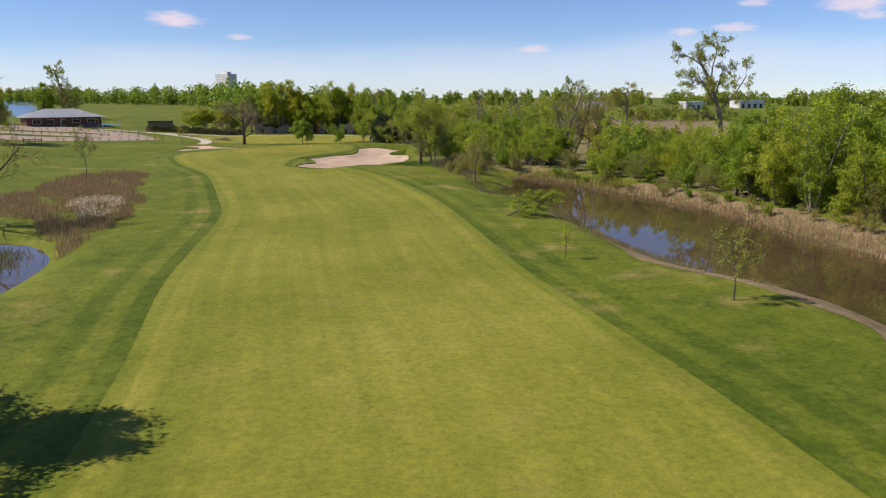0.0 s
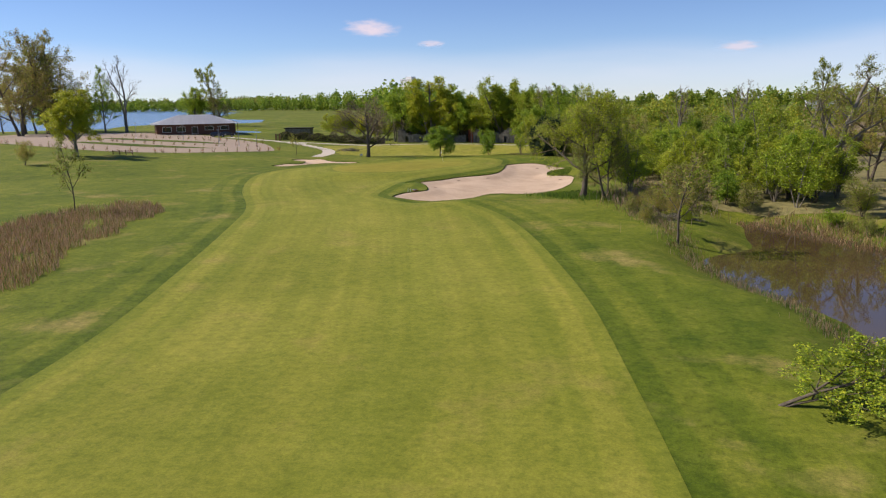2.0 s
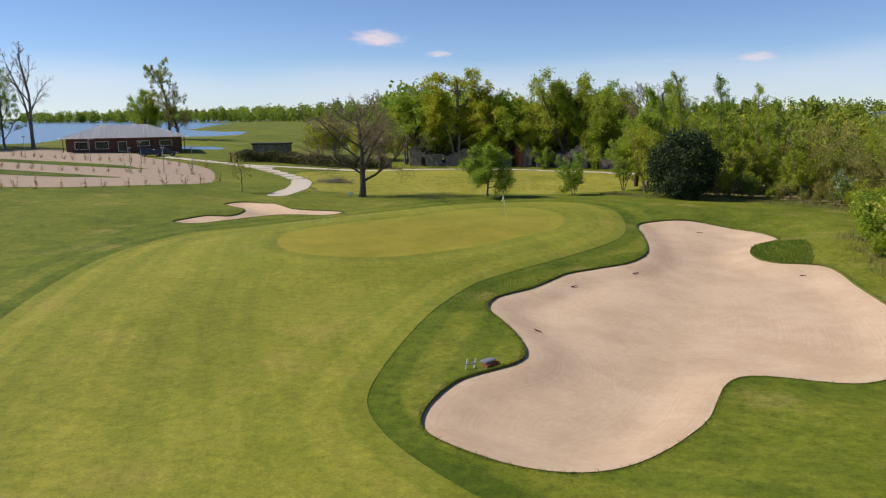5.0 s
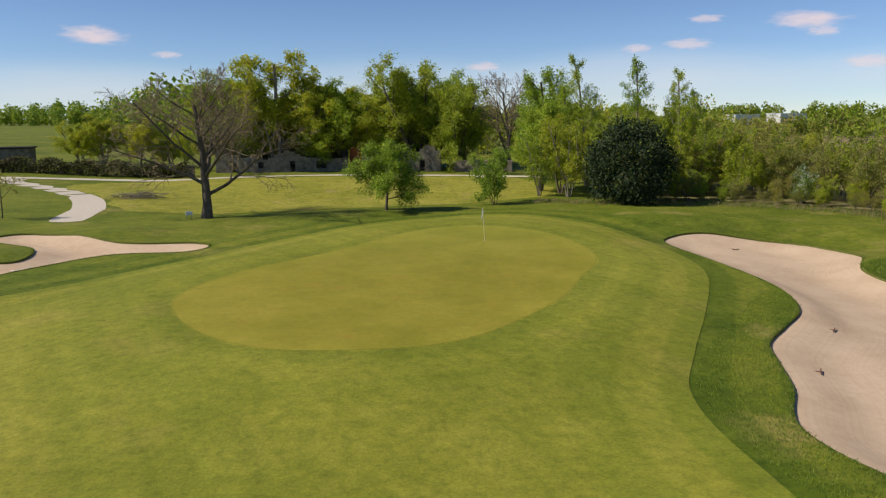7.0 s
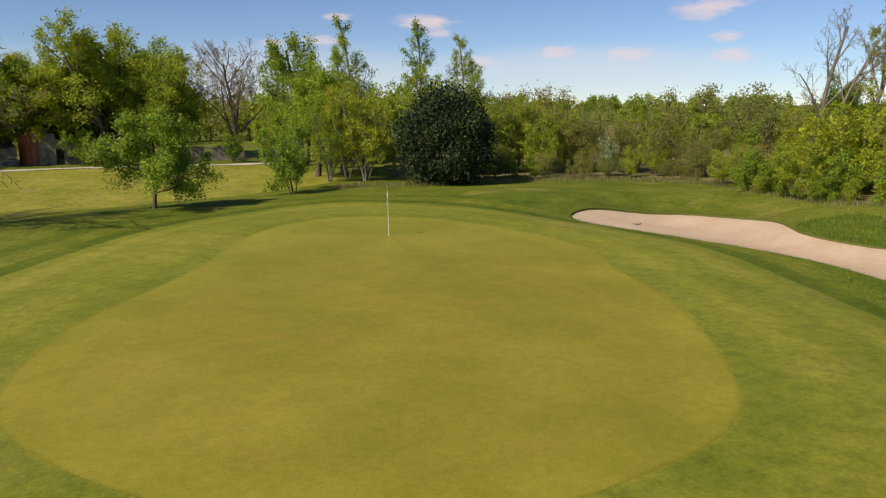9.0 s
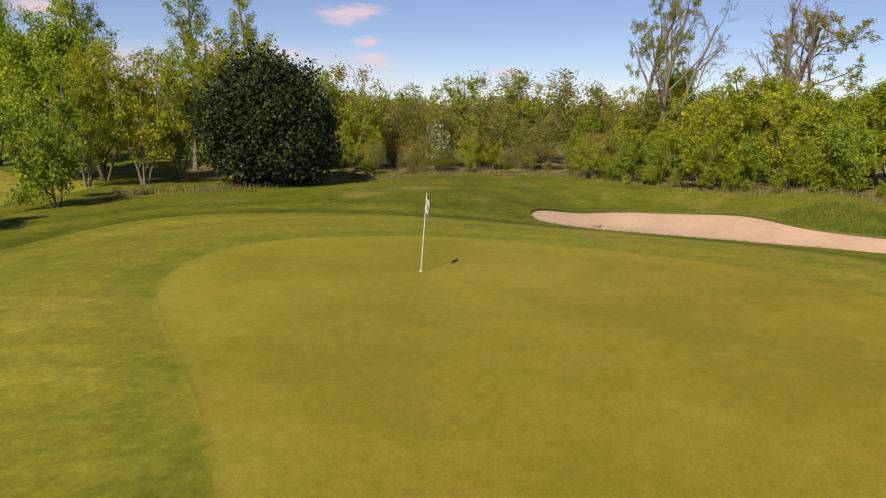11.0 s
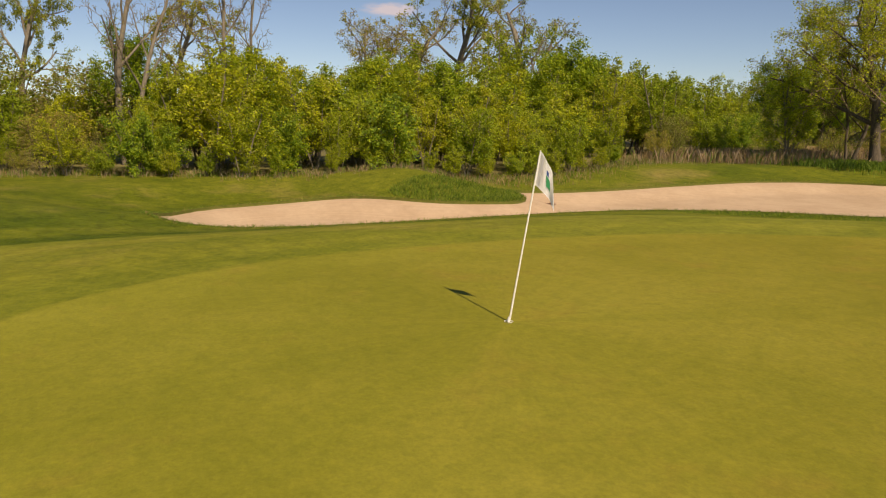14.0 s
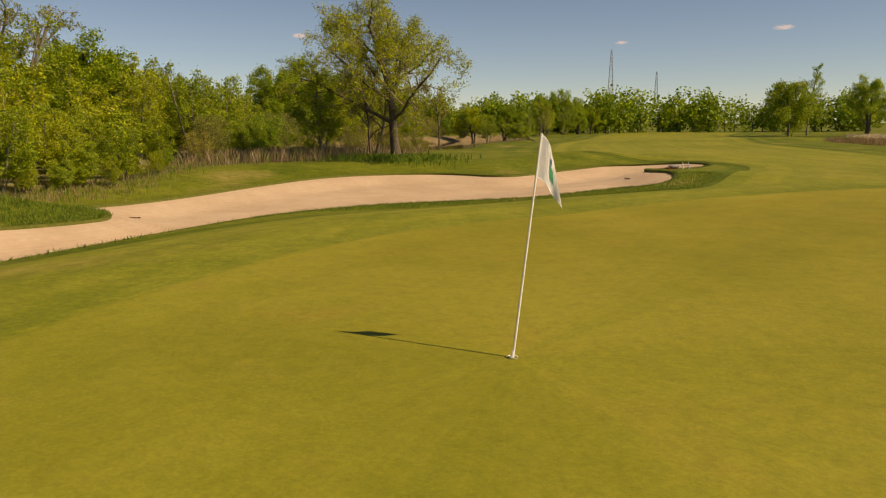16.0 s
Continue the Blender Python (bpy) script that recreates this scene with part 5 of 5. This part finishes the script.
# ---------------------------------------------------------------- clubhouse
CLUB_Z = height_at(-97, 76)
club = thing("clubhouse", "low brown timber clubhouse under a grey hipped metal roof", "building", at=pose(-98.5, 77.5, CLUB_Z, 0, 0, 36))
W, D, EAVE, TOPZ = 26.0, 17.0, 3.0, 5.7


def walls(bm):
    for sx, sy, lx, ly in ((0, -1, W - 3.2, 0.25), (0, 1, W - 3.2, 0.25), (-1, 0, 0.25, D - 3.2), (1, 0, 0.25, D - 3.2)):
        block(bm, (lx, ly, EAVE + 0.4), (sx * (W - 3.2) / 2, sy * (D - 3.2) / 2, EAVE / 2 - 0.2), 0, 0.02)


part("wall", shaped(walls), TIMBER, club, "dark brown boarded wall")
bm = bmesh.new()
ring = [bm.verts.new((sx * W / 2, sy * D / 2, EAVE)) for sx, sy in ((-1, -1), (1, -1), (1, 1), (-1, 1))]
ridge = [bm.verts.new((-W * 0.18, 0, TOPZ)), bm.verts.new((W * 0.18, 0, TOPZ))]
for f in ((ring[0], ring[1], ridge[1], ridge[0]), (ring[1], ring[2], ridge[1]), (ring[2], ring[3], ridge[0], ridge[1]), (ring[3], ring[0], ridge[0])):
    bm.faces.new(f)
bmesh.ops.solidify(bm, geom=bm.faces[:], thickness=-0.22)
roof = part("roof", bm, ROOF, club, "grey standing-seam metal roof")
for sy in (-1, 1):
    for k in range(27):
        x = -W / 2 + 0.5 + k * (W - 1) / 26
        t = min(1.0, (W / 2 - abs(x)) / (W / 2 - W * 0.18))
        part("seam", shaped(rod, (x, sy * (D / 2 - 0.05), EAVE + 0.03), (x, sy * D / 2 * (1 - t) + sy * 0.02, EAVE + (TOPZ - EAVE) * t + 0.03), 0.05, 0.05, 4), ROOF, roof)
for k in range(9):
    x = -W / 2 + 1.0 + k * (W - 2) / 8
    part("post", shaped(block, (0.16, 0.16, EAVE + 0.3), (x, -D / 2 + 0.35, EAVE / 2 - 0.15), 0, 0.02), TIMBER, club)
for k, (x, w, h, zc) in enumerate(((-8.6, 2.6, 1.6, 1.5), (-4.6, 2.6, 1.6, 1.5), (-0.6, 1.8, 2.2, 1.1), (3.6, 2.6, 1.2, 1.7), (8.2, 2.6, 1.2, 1.7))):
    win = part("window", shaped(block, (w, 0.1, h), (x, -(D - 3.2) / 2 - 0.14, zc), 0, 0.02), WHITE, club, "pale-framed window")
    part("pane", shaped(block, (w - 0.2, 0.06, h - 0.2), (x, -(D - 3.2) / 2 - 0.18, zc), 0, 0.01), GLASS, win)
for y in (-4, 0.5, 5):
    win = part("window", shaped(block, (0.1, 1.6, 1.5), ((W - 3.2) / 2 + 0.14, y, 1.6), 0, 0.02), WHITE, club)
    part("pane", shaped(block, (0.06, 1.4, 1.3), ((W - 3.2) / 2 + 0.18, y, 1.6), 0, 0.01), GLASS, win)


def car(x, y, turn, paint, label):
    ob = thing("car", label, "car", "parked cars", pose(x, y, height_at(x, y) + 0.02, 0, 0, turn))
    prof = [(-2.15, 0.35), (-2.2, 0.7), (-2.1, 0.95), (-1.75, 1.4), (-0.9, 1.5), (0.35, 1.45), (1.1, 0.98), (2.0, 0.82), (2.2, 0.6), (2.15, 0.35)]
    bm = bmesh.new()
    rings = []
    for s, inset in ((-1, 1.0), (-0.97, 1.02), (0.97, 1.02), (1, 1.0)):
        rings.append([bm.verts.new((px * (1.0 if abs(s) < 1 else 0.985), s * (0.9 if pz < 1.0 else 0.9 - 0.32 * (pz - 0.95) / 0.55), pz)) for px, pz in prof])
    for a, b in zip(rings, rings[1:]):
        for i in range(len(prof)):
            j = (i + 1) % len(prof)
            bm.faces.new((a[i], a[j], b[j], b[i]))
    bm.faces.new(rings[0][::-1])
    bm.faces.new(rings[-1])
    body = part("body", bm, paint, ob)
    for s in (-1, 1):
        part("side_window", shaped(block, (2.3, 0.03, 0.34), (-0.45, s * 0.77, 1.2), 0, 0.01, (s * 28, 0)), GLASS, body)
        part("headlight", shaped(block, (0.12, 0.34, 0.14), (2.12, s * 0.66, 0.68), 0, 0.03), WHITE, body)
        part("tail_light", shaped(block, (0.1, 0.3, 0.16), (-2.14, s * 0.68, 0.82), 0, 0.03), BRICK, body)
    part("windscreen", shaped(block, (0.86, 1.25, 0.03), (0.76, 0, 1.24), 0, 0.01, (0, 32)), GLASS, body)
    for px in (-1.35, 1.35):
        for s in (-1, 1):
            wheel = part("wheel", shaped(rod, (px, s * 0.72, 0.32), (px, s * 0.92, 0.32), 0.32, 0.32, 20), RUBBER, ob)
            part("rim", shaped(rod, (px, s * 0.9, 0.32), (px, s * 0.93, 0.32), 0.2, 0.18, 14), METAL, wheel)


car(-83.6, 65.4, 22, CAR_BLUE, "dark blue parked estate car beside the clubhouse")
car(-82.0, 68.0, 22, CAR_GREY, "dark grey parked car beside the clubhouse")


def lamp(x, y):
    ob = thing("street_lamp", "slim grey lamp post with a flat round head", "lamp post", "car park lamps", pose(x, y, height_at(x, y)))
    part("pole", shaped(rod, (0, 0, -0.1), (0, 0, 4.0), 0.06, 0.045, 10), METAL, ob)
    part("head", shaped(rod, (0, 0, 3.98), (0, 0, 4.14), 0.3, 0.34, 16), METAL, ob)
    part("base", shaped(block, (0.3, 0.3, 0.16), (0, 0, 0.06), 0, 0.02), CONCRETE, ob)


for x, y in ((-65.2, 33.9), (-61.4, 37), (-58.2, 40.2), (-84, 48), (-100, 50), (-72, 46)):
    lamp(x, y)
rng = np.random.default_rng(91)
rows = [open_curve([(-46, 29), (-49, 23.5), (-54, 18.8), (-65, 11.4), (-87, 8.4), (-120, 15)], 8), open_curve([(-56, 38), (-70, 34), (-90, 32), (-120, 38)], 8), open_curve([(-60, 47.5), (-80, 50), (-105, 52)], 8)]
for line in rows:
    seg = np.linalg.norm(np.diff(line, axis=0), axis=1)
    run = np.concatenate([[0], np.cumsum(seg)])
    for s in np.arange(1.0, run[-1], 2.6):
        i = min(max(np.searchsorted(run, s) - 1, 0), len(seg) - 1)
        p = line[i] + (line[i + 1] - line[i]) * (s - run[i]) / seg[i] + rng.normal(0, 0.35, 2)
        put("car_park_shrub", p[0], p[1], "small reddish-leaved shrub bordering the car park", "bush", rng.uniform(0.9, 1.6), int(rng.integers(2)), rng.uniform(0, 360), "car park shrubs")
for k, line in enumerate((closed_curve([(-62, 28), (-80, 24), (-100, 25), (-98, 29), (-78, 29.5)]), closed_curve([(-66, 41), (-84, 40), (-104, 42), (-102, 46), (-80, 45)]))):
    land(f"grass_island_{k + 1}", distance_to(MX, MY, line), ROUGH, "grassy island in the gravel car park", "grass", 0.05)
bench = thing("fence", "short dark wooden fence on the grass near the car park", "fence", at=pose(-70, 3.5, height_at(-70, 3.5), 0, 0, 10))
for k in range(4):
    part("post", shaped(block, (0.12, 0.12, 1.1), (-2.1 + 1.4 * k, 0, 0.45), 0, 0.015), TIMBER, bench)
for z in (0.4, 0.8):
    part("rail", shaped(block, (4.5, 0.06, 0.14), (0, -0.09, z), 0, 0.015), TIMBER, bench)

# ---------------------------------------------------------------- ruined walls behind the path


def ruin(x, y, turn, length, tall, openings, seed, label, mat=STONE, gables=()):
    """A roofless wall with gaps where doors and windows were and a broken top."""
    rng = np.random.default_rng(seed)
    ob = thing("ruined_wall", label, "ruin", "ruined farm buildings", pose(x, y, height_at(x, y) - 0.1, 0, 0, turn))
    step, n = 0.8, int(length / 0.8)
    bm = bmesh.new()
    for i in range(n):
        cx = -length / 2 + (i + 0.5) * step
        top = tall * (0.86 + 0.22 * noise.noise(Vector((i * 0.35, seed, 0.3))))
        for gx, gh in gables:
            top = max(top, tall + gh * (1 - abs(cx - gx) / 2.2))
        gap = next((o for o in openings if abs(cx - o[0]) < o[1] / 2), None)
        spans = ((0, top),) if gap is None else tuple(s for s in ((0, gap[2]), (gap[3], top)) if s[1] - s[0] > 0.1)
        for a, b in spans:
            block(bm, (step + 0.004, 0.5 + rng.uniform(-0.03, 0.03), b - a), (cx, rng.uniform(-0.02, 0.02), (a + b) / 2), 0, 0.03)
    part("wall", bm, mat, ob)
    for ox, w, a, b in openings:
        part("lintel", shaped(block, (w + 0.5, 0.54, 0.2), (ox, 0, b + 0.1), 0, 0.02), STONE, ob)
    return ob


ruin(-20, 70.2, -1, 20, 2.5, [(-7.5, 1.0, 0, 1.8), (-3, 1.2, 0.7, 1.7), (1.5, 1.2, 0, 1.8), (6, 1.2, 0.6, 1.7)], 1, "long roofless stone wall with empty doorways", STONE, ((-9, 1.4), (1, 1.0)))
ruin(-20, 75.5, -1, 20, 3.8, [(-5, 1.0, 1, 2)], 2, "taller stone back wall of a roofless building")
ruin(-2, 67.8, -12, 13, 2.7, [(-3.5, 1.1, 0, 1.9), (0.2, 1.5, 0, 1.9), (3.6, 1.3, 0, 1.8)], 3, "broken stone wall with dark openings", STONE, ((-5.5, 1.9), (4.6, 1.6)))
ruin(-2.6, 72, -12, 11, 3.4, [], 4, "stone back wall with a broken top")
ruin(-8.6, 70, -60, 3.5, 4.0, [], 5, "tall fragment of a red brick gable", BRICK)
ruin(10.5, 64.6, -16, 9, 2.2, [(0, 1.2, 0, 1.6)], 6, "low overgrown stone wall with a doorway")
ruin(-37, 65.5, -4, 11, 2.1, [(2, 1.2, 0, 1.6)], 7, "low stone wall beside the brown hedge")
for x, y, a, l in ((-20, 73, 0, 18), (-2, 70, -12, 11)):
    ob = thing("ruin_interior", "dark earth heap behind the ruined wall", "rubble", at=pose(x, y, height_at(x, y), 0, 0, a))
    bm = bmesh.new()
    for k in range(26):
        block(bm, (1.5, 1.2, 0.8), (rng.uniform(-l / 2, l / 2), rng.uniform(-1, 1), rng.uniform(0, 0.5)), rng.uniform(0, 90), 0.1, (rng.uniform(-20, 20), rng.uniform(-20, 20)))
    part("rubble", bm, STONE, ob)
# brown clipped hedge from the gate to the ruins
line = open_curve([(-63, 64), (-57, 66.5), (-50, 65), (-42, 63.8), (-33, 63.8)], 10)
i = rng.integers(0, len(line) - 1, 16000)
p = line[i] + (line[i + 1] - line[i]) * rng.random((16000, 1)) + rng.normal(0, 0.7, (16000, 2))
z = base_height(p[:, 0], p[:, 1]) + rng.uniform(0, 1, 16000) ** 0.7 * (2.0 + 0.35 * np.sin(p[:, 0] * 1.3))
hedge = tagged(new("hedge"), "long brown hedge with dead leaves beside the path", "hedge")
part("foliage", leaves_mesh("foliage", rng, np.concatenate([p, z[:, None]], 1), 0.3, [BROWN_HEDGE, LEAF_OLIVE], (0.88, 0.12)), None, hedge)
stem_tubes = []
for k in range(0, len(line) - 1):
    a = np.array((*line[k], height_at(*line[k]) - 0.2))
    for _ in range(3):
        off = np.append(rng.normal(0, 0.3, 2), 0)
        stem_tubes.append(([a + off, a + off * 2 + np.array((0, 0, 1.0)), a + off * 3 + np.array((0, 0, 2.0))], [0.04, 0.03, 0.01], 3))
part("stems", tubes_mesh("stems", stem_tubes, [BARK, TWIG], lambda level: 0), None, hedge)
gate = thing("gate_post", "dark wooden gate posts where the gravel drive ends", "gate", at=pose(-62.5, 60, height_at(-62.5, 60)))
for dx in (0, 1.2):
    part("post", shaped(block, (0.3, 0.3, 2.0), (dx, 0, 0.9), 0, 0.03), TIMBER, gate)
shed = thing("shed", "low dark ruined shed in the meadow", "shed", at=pose(-68, 88, height_at(-68, 88), 0, 0, 10))
part("wall", shaped(block, (8, 4, 2.4), (0, 0, 1.1), 0, 0.05), STONE, shed)
part("roof", shaped(block, (8.6, 4.6, 0.25), (0, 0, 2.4), 0, 0.05), DARK, shed)

# ---------------------------------------------------------------- the distance


def tower_block(x, y, w, d, floors, turn):
    ob = thing("tower_block", "pale concrete apartment tower on the horizon", "building", at=pose(x, y, -2, 0, 0, turn))
    h = floors * 3.0
    part("wall", shaped(block, (w, d, h), (0, 0, h / 2), 0, 0.2), CONCRETE, ob)
    part("roof", shaped(block, (w * 0.5, d * 0.5, 3), (0, 0, h + 1.5), 0, 0.1), CONCRETE, ob)
    bm = bmesh.new()
    for f in range(3, floors):
        for k in range(8):
            block(bm, (1.0, 0.1, 0.9), (-w / 2 + (k + 0.5) * w / 8, -d / 2 - 0.06, f * 3.0 + 1.5))
    part("windows", bm, GLASS, ob)


tower_block(-252, 868, 25, 16, 14, -34)


def pylon(x, y, h, turn):
    ob = thing("pylon", "tall steel lattice pylon beyond the trees", "pylon", "pylons", pose(x, y, -1, 0, 0, turn))
    bm = bmesh.new()
    levels = 12
    for k in range(levels):
        w0, w1 = 0.05 * h * (1 - k / levels) + 0.5, 0.05 * h * (1 - (k + 1) / levels) + 0.5
        z0, z1 = h * k / levels, h * (k + 1) / levels
        c0 = [(sx * w0, sy * w0, z0) for sx, sy in ((-1, -1), (1, -1), (1, 1), (-1, 1))]
        c1 = [(sx * w1, sy * w1, z1) for sx, sy in ((-1, -1), (1, -1), (1, 1), (-1, 1))]
        for i in range(4):
            j = (i + 1) % 4
            rod(bm, c0[i], c1[i], 0.2, None, 5)
            rod(bm, c0[i], c1[j], 0.12, None, 4)
            rod(bm, c1[i], c1[j], 0.12, None, 4)
    part("lattice", bm, METAL, ob)


def warehouse(x, y, w, d, h, turn):
    ob = thing("warehouse", "long pale industrial shed on the horizon", "building", "industrial sheds", pose(x, y, height_at(x, y), 0, 0, turn))
    part("wall", shaped(block, (w, d, h), (0, 0, h / 2), 0, 0.1), CONCRETE, ob)
    part("roof", shaped(block, (w + 0.6, d + 0.6, 0.6), (0, 0, h + 0.3), 0, 0.1), ROOF, ob)
    for k in range(4):
        part("door", shaped(block, (w * 0.1, 0.2, h * 0.6), (-w * 0.36 + k * w * 0.24, -d / 2 - 0.1, h * 0.3), 0, 0.03), GLASS, ob)


for x, y, w, d, h, a in ((176, 478, 20, 14, 6.5, -8), (250, 440, 18, 14, 6, 5), (330, 520, 26, 16, 7, 12)):
    warehouse(x, y, w, d, h, a)


def cloud_material(name, light, start, end, alpha, grain):
    m = bpy.data.materials.new(name)
    m.use_nodes = True
    nt = m.node_tree
    nt.nodes.remove(nt.nodes["Principled BSDF"])
    e = nt.nodes.new("ShaderNodeEmission")
    e.inputs[0].default_value, e.inputs[1].default_value = (*light, 1), 0.8
    t = nt.nodes.new("ShaderNodeBsdfTransparent")
    co = nt.nodes.new("ShaderNodeTexCoord")
    g = nt.nodes.new("ShaderNodeTexGradient")
    g.gradient_type = "SPHERICAL"
    nt.links.new(co.outputs["Object"], g.inputs[0])
    info = nt.nodes.new("ShaderNodeObjectInfo")
    n = nt.nodes.new("ShaderNodeTexNoise")
    n.noise_dimensions = "4D"
    n.inputs["Scale"].default_value, n.inputs["Detail"].default_value = grain, 6
    k = nt.nodes.new("ShaderNodeMath")
    k.operation = "MULTIPLY"
    k.inputs[1].default_value = 40
    nt.links.new(info.outputs["Random"], k.inputs[0])
    nt.links.new(k.outputs[0], n.inputs["W"])
    nt.links.new(co.outputs["Object"], n.inputs["Vector"])
    a = nt.nodes.new("ShaderNodeMath")
    a.operation = "MULTIPLY_ADD"
    a.inputs[1].default_value, a.inputs[2].default_value = 1.5, -0.62
    nt.links.new(n.outputs["Fac"], a.inputs[0])
    s = nt.nodes.new("ShaderNodeMath")
    nt.links.new(g.outputs["Fac"], s.inputs[0])
    nt.links.new(a.outputs[0], s.inputs[1])
    r = ramp(nt, s.outputs[0], [(start, (0, 0, 0)), (end, (alpha,) * 3)])
    fade = sums(nt, "MULTIPLY", r, sums(nt, "MINIMUM", sums(nt, "MULTIPLY", g.outputs["Fac"], 2.2), 1.0))
    mix = nt.nodes.new("ShaderNodeMixShader")
    nt.links.new(fade, mix.inputs[0])
    nt.links.new(t.outputs[0], mix.inputs[1])
    nt.links.new(e.outputs[0], mix.inputs[2])
    nt.links.new(mix.outputs[0], nt.nodes["Material Output"].inputs[0])
    return m


CLOUD = cloud_material("cloud", (1.0, 0.85, 0.88), 0.28, 0.85, 0.55, 2.6)
HAZE = cloud_material("haze", (0.86, 0.91, 1.0), 0.0, 1.0, 0.5, 0.9)


def cloud(bearing, rise, wide, tall, far=2300, mat=CLOUD, label="small pinkish-white cloud in the blue sky"):
    """A small far cloud at a compass bearing from +y towards +x, both in degrees."""
    a, e = radians(bearing), radians(rise)
    at = Vector((math.sin(a) * far, -40 + math.cos(a) * far, 8 + math.tan(e) * far))
    half = far * math.tan(radians(wide * 0.36))
    me = mesh_from("cloud", [(-1, -1, 0), (1, -1, 0), (1, 1, 0), (-1, 1, 0)], [(0, 1, 2, 3)], mat, False)
    ob = tagged(new("backdrop_cloud", me), label, "cloud", kind="structure")
    ob.matrix_basis = look(at, (0, -40, 8)) @ Matrix.Diagonal((half, half * tall, 1, 1))
    ob.visible_shadow = False

for bearing, rise, wide, tall in ((-19.0, 5.7, 6.6, 0.34), (-14.0, 4.4, 4.0, 0.26), (9.1, 3.6, 5.3, 0.26), (20.4, 4.7, 4.0, 0.34), (32.7, 5.4, 4.0, 0.34), (23.9, 4.9, 5.9, 0.26), (-18.2, 5.5, 6.3, 0.34), (25.1, 6.6, 4.6, 0.26), (31.3, 6.3, 8.0, 0.26), (35.5, 3.3, 6.6, 0.26), (32.0, 6.1, 8.0, 0.26), (51.5, 6.5, 9.9, 0.34), (46.7, 3.7, 7.3, 0.26), (41.5, 3.9, 5.9, 0.34), (53.0, 6.9, 8.6, 0.26), (53.8, 3.4, 6.6, 0.34), (64.1, 2.5, 5.9, 0.26), (53.4, 4.7, 4.6, 0.34), (108.6, 7.9, 8.6, 0.26), (141.4, 6.5, 2.3, 0.34), (176.8, 6.4, 2.6, 0.26), (165.7, 5.8, 1.8, 0.26), (116.3, 6.0, 4.0, 0.34), (102.9, 10.8, 5.9, 0.26)):
    cloud(bearing, rise, min(wide, 8.0), tall)
for bearing, rise, wide, tall in ((-42, 2.2, 44, 0.16), (-20, 1.6, 52, 0.14), (2, 2.0, 50, 0.15), (22, 2.4, 46, 0.17), (44, 2.6, 44, 0.14)):
    cloud(bearing, rise, wide, tall, 2600 + wide * 4, HAZE, "thin pale haze low over the horizon")
pylon(227, -864, 88, 20)
pylon(197, -974, 68, 20)
